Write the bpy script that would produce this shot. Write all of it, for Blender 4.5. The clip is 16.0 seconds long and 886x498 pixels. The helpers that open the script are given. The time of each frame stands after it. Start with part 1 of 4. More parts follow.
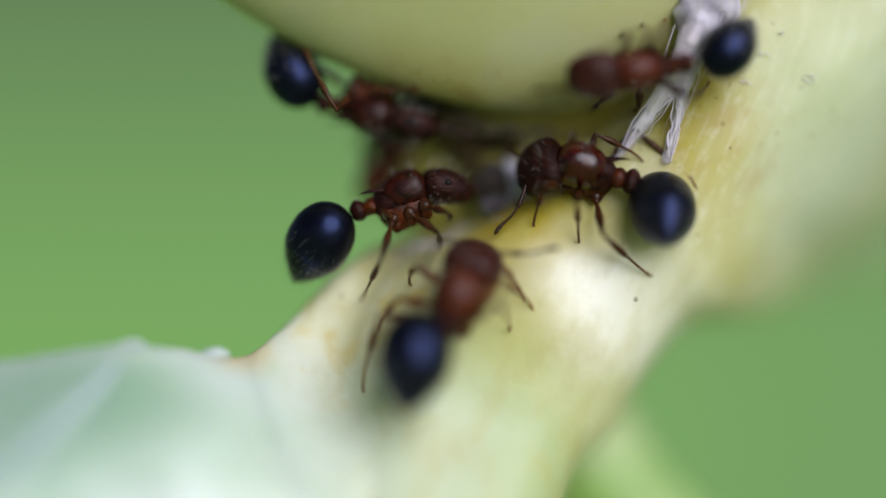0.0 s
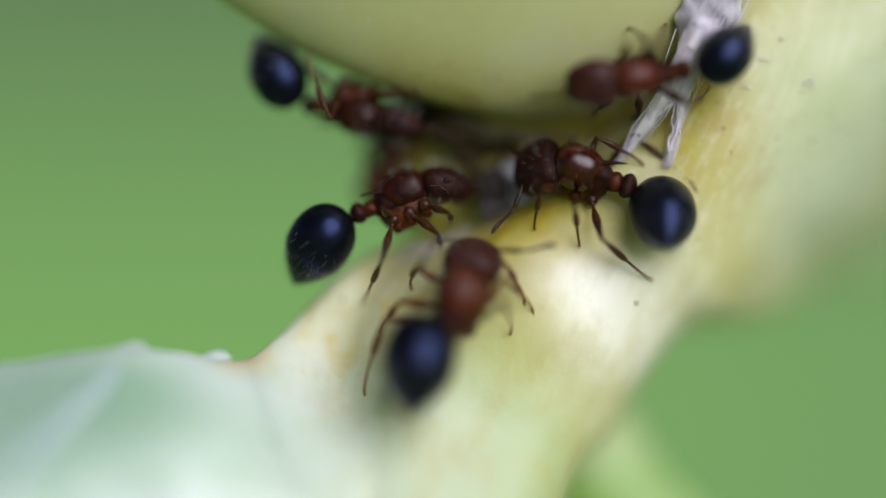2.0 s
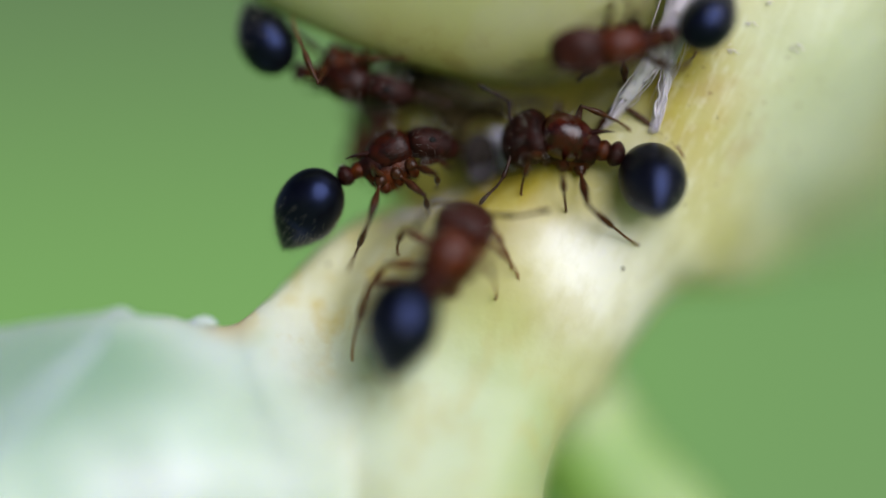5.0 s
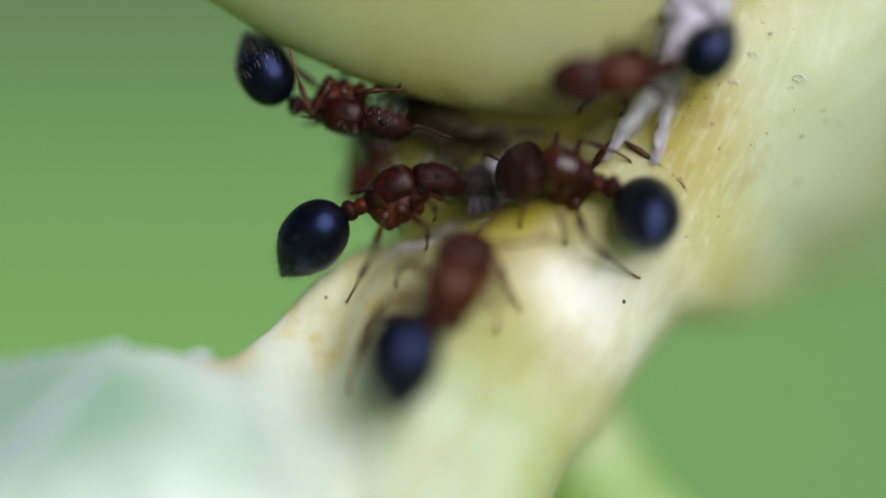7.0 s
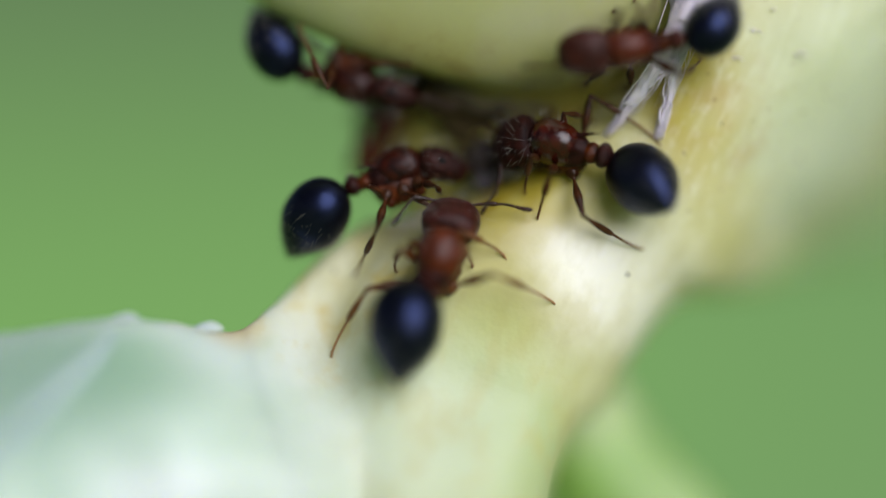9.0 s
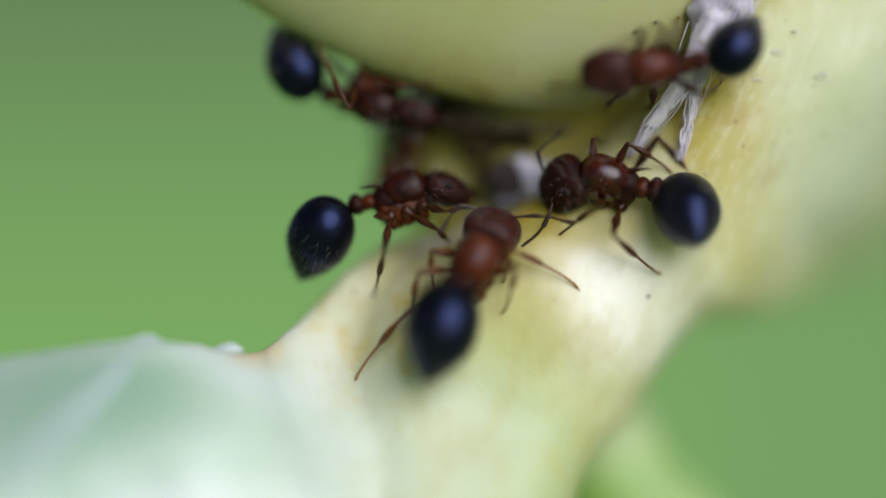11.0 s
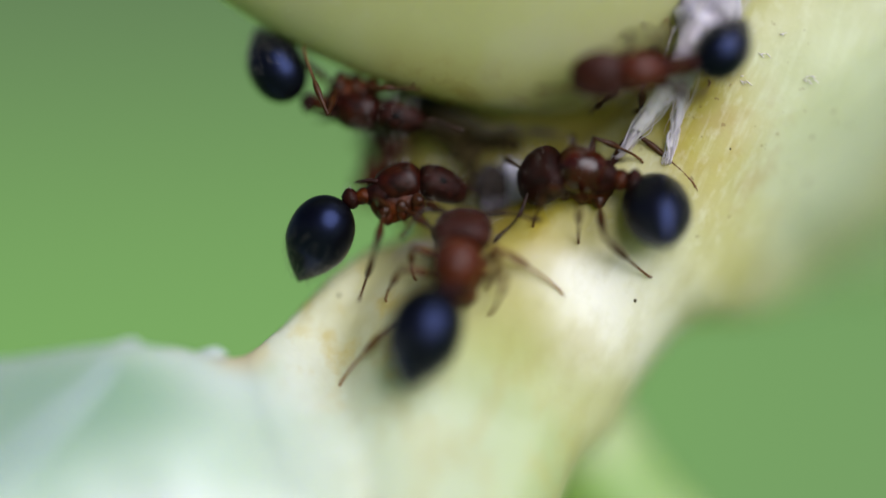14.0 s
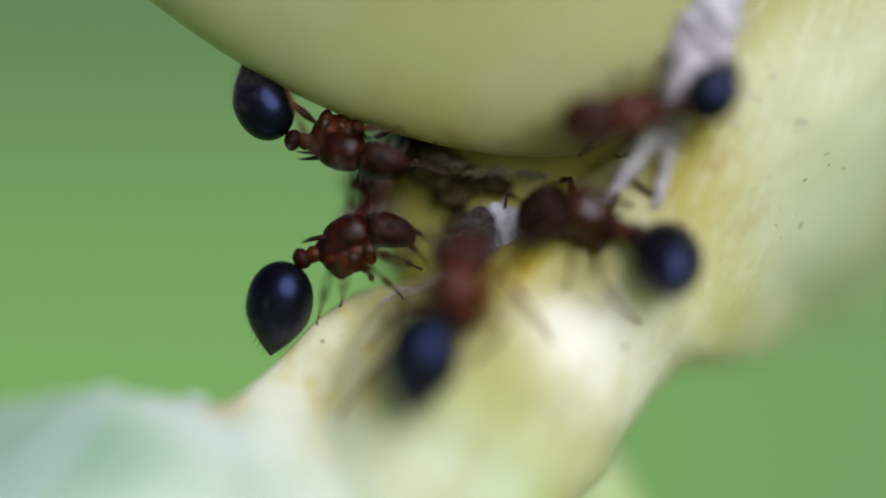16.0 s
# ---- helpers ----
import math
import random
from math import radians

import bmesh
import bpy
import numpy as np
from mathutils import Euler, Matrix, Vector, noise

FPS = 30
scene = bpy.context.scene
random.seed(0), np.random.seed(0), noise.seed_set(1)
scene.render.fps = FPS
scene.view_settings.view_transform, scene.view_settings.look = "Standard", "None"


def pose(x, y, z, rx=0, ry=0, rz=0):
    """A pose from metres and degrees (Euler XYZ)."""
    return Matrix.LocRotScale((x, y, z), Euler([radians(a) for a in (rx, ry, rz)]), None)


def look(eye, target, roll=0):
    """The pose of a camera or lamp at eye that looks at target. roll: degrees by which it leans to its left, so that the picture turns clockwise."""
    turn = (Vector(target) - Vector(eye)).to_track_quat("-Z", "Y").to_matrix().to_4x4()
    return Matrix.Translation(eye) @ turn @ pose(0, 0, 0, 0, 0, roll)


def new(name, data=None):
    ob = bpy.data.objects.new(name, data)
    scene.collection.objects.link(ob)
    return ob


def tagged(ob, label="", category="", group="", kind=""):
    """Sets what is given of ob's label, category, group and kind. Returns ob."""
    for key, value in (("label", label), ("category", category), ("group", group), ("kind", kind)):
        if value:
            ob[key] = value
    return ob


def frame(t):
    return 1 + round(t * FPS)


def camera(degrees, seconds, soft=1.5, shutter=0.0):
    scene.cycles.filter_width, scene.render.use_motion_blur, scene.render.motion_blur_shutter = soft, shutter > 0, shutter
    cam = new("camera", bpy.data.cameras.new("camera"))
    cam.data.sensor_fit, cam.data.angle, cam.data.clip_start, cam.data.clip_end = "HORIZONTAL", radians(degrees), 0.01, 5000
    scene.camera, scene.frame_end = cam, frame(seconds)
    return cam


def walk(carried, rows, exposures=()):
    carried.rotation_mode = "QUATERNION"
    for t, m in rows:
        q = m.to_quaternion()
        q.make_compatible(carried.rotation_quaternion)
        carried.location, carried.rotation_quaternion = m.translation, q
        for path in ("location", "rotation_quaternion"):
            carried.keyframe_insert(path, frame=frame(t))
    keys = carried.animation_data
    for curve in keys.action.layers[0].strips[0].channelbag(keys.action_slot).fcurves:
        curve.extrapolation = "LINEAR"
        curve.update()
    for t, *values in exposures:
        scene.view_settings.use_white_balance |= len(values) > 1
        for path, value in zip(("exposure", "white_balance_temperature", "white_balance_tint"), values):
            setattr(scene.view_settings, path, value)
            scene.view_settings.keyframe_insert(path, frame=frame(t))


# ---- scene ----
# A macro shot of ants on a plant's leaf axil. Numbers are in millimetres
# and turned into metres (MM) as each mesh and pose is made.
MM = 0.001
FOCUS = 43.4

# camera and its path: handheld, swaying about a millimetre
cam = camera(24.0, 16.0, soft=1.6)
cam.data.dof.use_dof = True
cam.data.dof.focus_distance = FOCUS * MM
cam.data.dof.aperture_fstop = 7.0
def metres_pose(x, y, z, rx, ry, rz):
    return pose(x * MM, y * MM, z * MM, rx, ry, rz)


walk(cam, [
    (0, metres_pose(0.045, -43.170, 0.013, 90.018, 0.167, -0.060)),
    (0.5, metres_pose(0.059, -43.186, 0.112, 90.149, 0.140, -0.078)),
    (1, metres_pose(0.079, -43.111, 0.156, 90.208, 0.194, -0.105)),
    (1.5, metres_pose(0.040, -43.250, 0.114, 90.151, 0.154, -0.054)),
    (2, metres_pose(0.034, -43.284, 0.053, 90.070, 0.071, -0.045)),
    (2.5, metres_pose(0.247, -42.286, 0.298, 90.403, 0.162, -0.335)),
    (3, metres_pose(0.141, -42.605, 0.194, 90.260, 0.319, -0.189)),
    (5.5, metres_pose(0.189, -43.217, -0.339, 89.550, 0.077, -0.251)),
    (6, metres_pose(0.282, -42.777, -0.201, 89.731, 0.212, -0.377)),
    (6.5, metres_pose(0.366, -42.285, 0.082, 90.112, 0.058, -0.496)),
    (7, metres_pose(0.188, -42.690, 0.029, 90.039, 0.122, -0.252)),
    (7.5, metres_pose(-0.078, -43.663, -0.307, 89.597, 0.086, 0.102)),
    (8, metres_pose(0.115, -43.518, -0.252, 89.668, 0.158, -0.151)),
    (8.5, metres_pose(0.054, -43.714, -0.339, 89.556, 0.119, -0.071)),
    (9, metres_pose(0.119, -43.340, -0.246, 89.674, 0.092, -0.158)),
    (11.5, metres_pose(-0.117, -43.270, -0.019, 89.975, -0.027, 0.155)),
    (12, metres_pose(-0.076, -43.490, -0.114, 89.849, -0.086, 0.100)),
    (12.5, metres_pose(-0.020, -43.291, -0.112, 89.852, -0.081, 0.027)),
    (13, metres_pose(0.017, -43.104, -0.009, 89.988, -0.083, -0.023)),
    (13.5, metres_pose(0.091, -42.895, 0.021, 90.028, -0.001, -0.122)),
    (14, metres_pose(0.059, -42.976, 0.016, 90.021, -0.089, -0.078)),
    (14.5, metres_pose(-0.019, -43.158, -0.003, 89.996, -0.121, 0.025)),
    (15, metres_pose(0.238, -42.568, 0.020, 90.027, -0.239, -0.320)),
    (15.5, metres_pose(0.298, -42.287, 0.292, 90.396, -0.309, -0.404)),
    (16, metres_pose(0.203, -42.142, 0.474, 90.645, -0.128, -0.276)),
])

# world, sun and exposure: bright overcast
world = bpy.data.worlds.new("world")
scene.world = world
world.use_nodes = True
wn = world.node_tree.nodes
sky = wn.new("ShaderNodeTexSky")
sky.sky_type, sky.sun_disc = "NISHITA", False
sky.sun_elevation, sky.sun_rotation = radians(28), radians(152)
wn["Background"].inputs["Strength"].default_value = 0.036
world.node_tree.links.new(sky.outputs["Color"], wn["Background"].inputs["Color"])
sun = new("sun", bpy.data.lights.new("sun", "SUN"))
sun.data.energy, sun.data.angle, sun.data.color = 3.2, radians(50), (0.94, 0.95, 1.045)
sun.matrix_basis = look((0.42, -0.78, 0.47), (0, 0, 0))


# ---- materials ----
def material(name, rough=0.5, spec=0.5, sss=0.0, radius=(0.4, 0.4, 0.2)):
    m = bpy.data.materials.new(name)
    m.use_nodes = True
    b = m.node_tree.nodes["Principled BSDF"]
    b.inputs["Roughness"].default_value = rough
    b.inputs["Specular IOR Level"].default_value = spec
    b.inputs["Subsurface Weight"].default_value = sss
    b.inputs["Subsurface Radius"].default_value = radius
    b.inputs["Subsurface Scale"].default_value = MM
    return m, m.node_tree, b


def node(tree, kind, **values):
    n = tree.nodes.new(kind)
    for key, value in values.items():
        n.inputs[key.replace("_", " ")].default_value = value
    return n


def link(tree, a, b):
    tree.links.new(a, b)


def grain(tree, scale, detail=4, stretch=(1, 1, 1), lean=0.0):
    """Noise at a size in features per millimetre, in the object's own space; lean: degrees by which the stretch leans about y."""
    co = tree.nodes.new("ShaderNodeTexCoord")
    turned = tree.nodes.new("ShaderNodeMapping")
    turned.inputs["Rotation"].default_value = (0, radians(lean), 0)
    link(tree, co.outputs["Object"], turned.inputs["Vector"])
    mp = tree.nodes.new("ShaderNodeMapping")
    mp.inputs["Scale"].default_value = stretch
    link(tree, turned.outputs["Vector"], mp.inputs["Vector"])
    n = node(tree, "ShaderNodeTexNoise", Scale=scale / MM, Detail=detail)
    link(tree, mp.outputs["Vector"], n.inputs["Vector"])
    return n.outputs["Fac"]


def ramp(tree, fac, stops):
    r = tree.nodes.new("ShaderNodeValToRGB")
    e = r.color_ramp.elements
    while len(e) < len(stops):
        e.new(0.5)
    for k, (p, c) in zip(e, stops):
        k.position, k.color = p, (*c, 1)
    link(tree, fac, r.inputs["Fac"])
    return r.outputs["Color"]


def mix(tree, fac, a, b):
    m = tree.nodes.new("ShaderNodeMix")
    m.data_type = "RGBA"
    link(tree, fac, m.inputs[0])
    for s, v in ((m.inputs[6], a), (m.inputs[7], b)):
        if isinstance(v, tuple):
            s.default_value = (*v, 1)
        else:
            link(tree, v, s)
    return m.outputs[2]


def bump(tree, bsdf, fac, strength, depth):
    n = node(tree, "ShaderNodeBump", Strength=strength, Distance=depth * MM)
    link(tree, fac, n.inputs["Height"])
    link(tree, n.outputs["Normal"], bsdf.inputs["Normal"])


def near(tree, place, reach, soft=0.5):
    """1 round a place (mm) and 0 beyond its reach: for stains and for painted-in light and shade."""
    co = tree.nodes.new("ShaderNodeTexCoord")
    sub = tree.nodes.new("ShaderNodeVectorMath")
    sub.operation = "DISTANCE"
    sub.inputs[1].default_value = [c * MM for c in place]
    link(tree, co.outputs["Object"], sub.inputs[0])
    r = node(tree, "ShaderNodeMapRange")
    r.interpolation_type = "SMOOTHSTEP"
    r.inputs["From Min"].default_value = reach * MM
    r.inputs["From Max"].default_value = reach * (1 - soft) * MM
    link(tree, sub.outputs["Value"], r.inputs["Value"])
    return r.outputs["Result"]


def times(tree, a, b):
    n = tree.nodes.new("ShaderNodeMath")
    n.operation = "MULTIPLY"
    link(tree, a, n.inputs[0])
    if isinstance(b, float):
        n.inputs[1].default_value = b
    else:
        link(tree, b, n.inputs[1])
    return n.outputs[0]


def make_stem_skin():
    m, t, b = material("plant_skin", 0.42, sss=0.4, radius=(1.5, 1.45, 0.9))
    base = ramp(t, grain(t, 0.35, 5), [(0.3, (0.54, 0.50, 0.17)), (0.5, (0.64, 0.615, 0.32)), (0.7, (0.72, 0.71, 0.49))])
    streak = ramp(t, grain(t, 0.9, 4, (3.0, 1.0, 0.35), -24), [(0.42, (0.0, 0.0, 0.0)), (0.66, (1, 1, 1))])
    base = mix(t, times(t, streak, 0.22), base, (0.50, 0.46, 0.11))
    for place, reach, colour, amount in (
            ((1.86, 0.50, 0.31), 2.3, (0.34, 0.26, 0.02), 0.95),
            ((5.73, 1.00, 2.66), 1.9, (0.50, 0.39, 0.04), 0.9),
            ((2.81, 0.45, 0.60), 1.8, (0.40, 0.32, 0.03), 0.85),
            # painted highlight: near-white cream where the stem catches the light
            ((3.20, 0.40, -1.10), 2.1, (0.90, 0.87, 0.74), 0.95),
            ((-2.69, 0.90, -1.79), 1.7, (0.72, 0.70, 0.46), 0.8),
            ((1.43, 0.10, -1.76), 2.0, (0.60, 0.55, 0.20), 0.75),
            # lobe colour raised to offset the shading on its turned-away side
            ((10.2, 9.00, 0.20), 7.0, (0.72, 0.75, 0.52), 0.9),
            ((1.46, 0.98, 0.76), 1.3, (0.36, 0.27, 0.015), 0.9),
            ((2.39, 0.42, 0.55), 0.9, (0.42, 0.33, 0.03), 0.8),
            ((5.56, 0.43, 2.27), 1.4, (0.52, 0.43, 0.05), 0.75),
            ((1.00, -0.30, -2.90), 1.9, (0.56, 0.56, 0.17), 0.7),
            ((5.50, 0.60, 3.20), 1.6, (0.46, 0.37, 0.03), 0.95),
            ((6.20, 0.80, 2.55), 0.8, (0.57, 0.42, 0.13), 0.5),
            ((5.97, 0.53, 1.32), 1.2, (0.60, 0.52, 0.16), 0.4),
            ((5.12, 0.45, 1.32), 1.2, (0.56, 0.48, 0.12), 0.45),
            ((0.56, -0.60, -4.01), 3.4, (0.50, 0.56, 0.25), 0.85),
            ((1.48, -0.40, -4.90), 3.0, (0.44, 0.53, 0.25), 0.85),
            ((-1.10, -0.50, -4.40), 3.6, (0.61, 0.67, 0.46), 0.85),
            ((2.75, 1.50, -3.03), 1.9, (0.70, 0.71, 0.44), 0.8),
            # right edge painted bright cream in place of light that falls short
            ((4.60, 1.20, -1.50), 2.0, (0.86, 0.83, 0.64), 0.85),
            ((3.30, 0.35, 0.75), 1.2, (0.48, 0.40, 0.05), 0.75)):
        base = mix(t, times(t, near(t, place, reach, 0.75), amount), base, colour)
    # mottling of the cuticle: olive blotches, pale scurf and fine dark points
    blotch = ramp(t, grain(t, 1.1, 6, (1.4, 1.0, 0.8), -24), [(0.46, (0, 0, 0)), (0.66, (1, 1, 1))])
    base = mix(t, times(t, blotch, 0.38), base, (0.50, 0.45, 0.15))
    scurf = ramp(t, grain(t, 3.6, 6, (1.3, 1.0, 0.8), -24), [(0.54, (0, 0, 0)), (0.70, (1, 1, 1))])
    base = mix(t, times(t, times(t, scurf, near(t, (6.8, 1.0, 3.2), 5.5, 0.5)), 0.3), base, (0.86, 0.85, 0.68))
    # mint-green blade with whitish streaks, fading into the cream of the stem
    mint = ramp(t, grain(t, 0.22, 3), [(0.32, (0.36, 0.50, 0.37)), (0.5, (0.54, 0.66, 0.54)), (0.68, (0.71, 0.79, 0.71))])
    pale = ramp(t, grain(t, 0.40, 3, (0.7, 1.0, 1.6)), [(0.45, (0, 0, 0)), (0.7, (1, 1, 1))])
    mint = mix(t, times(t, pale, 0.75), mint, (0.82, 0.85, 0.82))
    mint = mix(t, times(t, near(t, (-6.29, -1.90, -3.14), 2.4, 0.95), 0.75), mint, (0.24, 0.40, 0.25))
    mint = mix(t, times(t, near(t, (-8.49, -2.40, -3.32), 3.6, 0.9), 0.85), mint, (0.23, 0.37, 0.26))
    mint = mix(t, times(t, near(t, (-2.74, -2.00, -4.37), 2.6, 0.9), 0.5), mint, (0.62, 0.72, 0.54))
    blade = near(t, (-7.14, -2.50, -5.09), 7.2, 0.42)
    base = mix(t, blade, base, mint)
    fine = ramp(t, grain(t, 2.2, 5, (2.4, 1.0, 0.5), -24), [(0.5, (0, 0, 0)), (0.68, (1, 1, 1))])
    base = mix(t, times(t, times(t, fine, near(t, (7.42, 1.00, 3.50), 4.6, 0.5)), 0.36), base, (0.84, 0.84, 0.62))
    base = mix(t, times(t, near(t, (8.78, 1.20, 2.91), 4.0, 0.8), 0.75), base, (0.60, 0.66, 0.43))
    base = mix(t, times(t, near(t, (8.6, 2.5, 0.9), 2.8, 0.8), 0.8), base, (0.74, 0.77, 0.55))
    dots = ramp(t, grain(t, 5.5, 2), [(0.70, (0, 0, 0)), (0.74, (1, 1, 1))])
    base = mix(t, times(t, times(t, dots, near(t, (6.57, 1.00, 2.66), 3.4, 0.5)), 0.7), base, (0.20, 0.12, 0.03))
    base = mix(t, times(t, near(t, (-4.22, 0.00, -2.20), 1.1, 0.9), 0.8), base, (0.62, 0.44, 0.20))
    base = mix(t, times(t, near(t, (-5.31, -0.30, -1.93), 0.8, 0.9), 0.5), base, (0.52, 0.46, 0.30))
    rust = ramp(t, grain(t, 1.6, 6), [(0.48, (0, 0, 0)), (0.68, (1, 1, 1))])
    base = mix(t, times(t, times(t, rust, near(t, (-1.84, 0.60, -1.24), 2.9, 0.6)), 0.75), base, (0.60, 0.48, 0.13))
    base = mix(t, times(t, times(t, rust, near(t, (6.08, 0.90, 2.17), 2.2, 0.6)), 0.3), base, (0.42, 0.26, 0.05))
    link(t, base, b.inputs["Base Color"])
    bump(t, b, grain(t, 3.0, 6), 0.22, 0.06)
    return m


def make_bud_skin():
    m, t, b = material("bud_skin", 0.38, sss=0.45, radius=(1.2, 1.2, 0.5))
    base = ramp(t, grain(t, 0.22, 4), [(0.3, (0.44, 0.45, 0.16)), (0.55, (0.51, 0.51, 0.235)), (0.75, (0.56, 0.55, 0.32))])
    freckle = ramp(t, grain(t, 4.0, 3), [(0.66, (0, 0, 0)), (0.72, (1, 1, 1))])
    base = mix(t, times(t, freckle, 0.12), base, (0.70, 0.70, 0.45))
    # olive darkening along the lower edge paints in the underside's shade
    for place in ((-0.77, 0.80, 3.49), (0.55, 0.80, 3.13), (1.99, 0.80, 2.95), (3.31, 0.80, 3.01), (4.15, 0.80, 3.25)):
        base = mix(t, times(t, near(t, place, 1.8, 0.95), 0.55), base, (0.46, 0.38, 0.10))
    scurf = ramp(t, grain(t, 2.2, 6), [(0.50, (0, 0, 0)), (0.66, (1, 1, 1))])
    for place in ((-0.29, 0.90, 3.31), (1.39, 0.90, 3.01), (3.07, 0.90, 3.01), (4.28, 0.90, 3.31)):
        base = mix(t, times(t, times(t, scurf, near(t, place, 1.5, 0.9)), 0.6), base, (0.30, 0.19, 0.04))
    greyish = ramp(t, grain(t, 0.30, 3), [(0.50, (0, 0, 0)), (0.70, (1, 1, 1))])
    base = mix(t, times(t, greyish, 0.45), base, (0.54, 0.52, 0.40))
    link(t, base, b.inputs["Base Color"])
    bump(t, b, grain(t, 3.0, 5), 0.15, 0.04)
    return m


def make_plain_leaf(name, a, c, rough=0.5):
    m, t, b = material(name, rough, sss=0.3)
    link(t, ramp(t, grain(t, 0.12, 4), [(0.35, a), (0.65, c)]), b.inputs["Base Color"])
    bump(t, b, grain(t, 1.5, 4), 0.2, 0.05)
    return m


def make_cuticle(name, dark, light, rough, relief, spec=0.5, stretch=(0.5, 1.4, 1.4)):
    m, t, b = material(name, rough, spec=spec)
    base = ramp(t, grain(t, 5.0, 5), [(0.32, dark), (0.68, light)])
    link(t, base, b.inputs["Base Color"])
    bump(t, b, grain(t, 16.0, 4, stretch), relief, 0.02)
    return m


def make_shin(name, dark, light, foot):
    """Brown shank that pales along its length into a straw-coloured foot."""
    m, t, b = material(name, 0.3, spec=0.22)
    base = ramp(t, grain(t, 6.0, 4), [(0.32, dark), (0.68, light)])
    co = t.nodes.new("ShaderNodeTexCoord")
    sep = t.nodes.new("ShaderNodeSeparateXYZ")
    link(t, co.outputs["Object"], sep.inputs[0])
    r = node(t, "ShaderNodeMapRange")
    r.inputs["From Min"].default_value, r.inputs["From Max"].default_value = 0.55 * MM, 1.3 * MM
    link(t, sep.outputs["X"], r.inputs["Value"])
    link(t, mix(t, r.outputs["Result"], base, foot), b.inputs["Base Color"])
    return m


def make_wax():
    m, t, b = material("wax", 0.8, sss=0.3)
    link(t, ramp(t, grain(t, 1.6, 6, (1.6, 1.0, 0.7), 30), [(0.38, (0.30, 0.27, 0.32)), (0.62, (0.74, 0.69, 0.77))]), b.inputs["Base Color"])
    bump(t, b, grain(t, 9.0, 5), 0.6, 0.05)
    return m


def make_stalk_skin():
    """Fresh green, bleached where the stalk leaves the stem."""
    m, t, b = material("stalk_skin", 0.5, sss=0.4, radius=(1.5, 1.5, 0.7))
    base = ramp(t, grain(t, 0.3, 4, (1.0, 1.0, 0.4)), [(0.35, (0.27, 0.42, 0.12)), (0.65, (0.37, 0.50, 0.21))])
    base = mix(t, times(t, near(t, (2.6, 4.0, -6.0), 2.4, 0.9), 0.9), base, (0.22, 0.42, 0.06))
    base = mix(t, times(t, near(t, (3.2, 4.0, -3.0), 2.8, 0.9), 0.85), base, (0.66, 0.70, 0.42))
    link(t, base, b.inputs["Base Color"])
    bump(t, b, grain(t, 1.5, 4), 0.2, 0.05)
    return m


def make_backdrop():
    m = bpy.data.materials.new("glowing_foliage")
    m.use_nodes = True
    t = m.node_tree
    t.nodes.clear()
    out = t.nodes.new("ShaderNodeOutputMaterial")
    # the sheet emits its own green, graded by height, instead of being lit
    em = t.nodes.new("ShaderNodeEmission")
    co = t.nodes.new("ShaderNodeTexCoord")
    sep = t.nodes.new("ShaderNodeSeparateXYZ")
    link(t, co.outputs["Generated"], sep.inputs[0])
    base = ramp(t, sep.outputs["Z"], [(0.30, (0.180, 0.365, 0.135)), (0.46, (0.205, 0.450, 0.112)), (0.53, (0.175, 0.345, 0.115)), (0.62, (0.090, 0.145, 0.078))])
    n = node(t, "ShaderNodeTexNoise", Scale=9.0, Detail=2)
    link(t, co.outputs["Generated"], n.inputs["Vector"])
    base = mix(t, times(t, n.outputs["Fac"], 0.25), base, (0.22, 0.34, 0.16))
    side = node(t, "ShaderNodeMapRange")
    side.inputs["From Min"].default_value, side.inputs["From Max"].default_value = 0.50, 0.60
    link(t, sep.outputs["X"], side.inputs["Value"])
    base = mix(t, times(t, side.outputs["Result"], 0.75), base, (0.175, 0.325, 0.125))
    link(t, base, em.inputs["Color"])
    link(t, em.outputs[0], out.inputs["Surface"])
    return m


PLANT, BUD = make_stem_skin(), make_bud_skin()
NODE = make_plain_leaf("node_skin", (0.46, 0.38, 0.05), (0.62, 0.56, 0.18))
MEMBRANE = make_plain_leaf("membrane", (0.42, 0.50, 0.45), (0.58, 0.65, 0.61))
VEIN = make_plain_leaf("vein_skin", (0.38, 0.50, 0.46), (0.52, 0.62, 0.62))
GREEN = make_stalk_skin()
GRASS = make_plain_leaf("grass", (0.16, 0.30, 0.08), (0.24, 0.40, 0.12), 0.8)
RED = make_cuticle("red_cuticle", (0.013, 0.0018, 0.001), (0.060, 0.0075, 0.002), 0.13, 0.40, 0.48)
AMBER = make_cuticle("amber_cuticle", (0.022, 0.0045, 0.001), (0.10, 0.020, 0.0025), 0.36, 0.9, 0.18, (0.3, 2.0, 2.0))
HEADRED = make_cuticle("dark_red_cuticle", (0.008, 0.0015, 0.001), (0.032, 0.0055, 0.003), 0.46, 1.0, 0.16, (0.22, 2.2, 2.2))
BLACK = make_cuticle("black_cuticle", (0.002, 0.002, 0.003), (0.004, 0.004, 0.005), 0.30, 0.10, 0.48)
BLACK.node_tree.nodes["Principled BSDF"].inputs["Specular Tint"].default_value = (0.27, 0.37, 0.92, 1)
BROWN = make_cuticle("leg_cuticle", (0.014, 0.0045, 0.002), (0.062, 0.019, 0.006), 0.28, 0.3, 0.22)
# brighter copies of RED and HEADRED for ants that stand in the light
LIT_ORANGE = make_cuticle("lit_orange_red_cuticle", (0.032, 0.006, 0.002), (0.125, 0.024, 0.007), 0.34, 0.6, 0.22)
LIT_RUSSET = make_cuticle("lit_russet_cuticle", (0.016, 0.0035, 0.0025), (0.066, 0.013, 0.008), 0.36, 0.8, 0.18, (0.22, 2.2, 2.2))
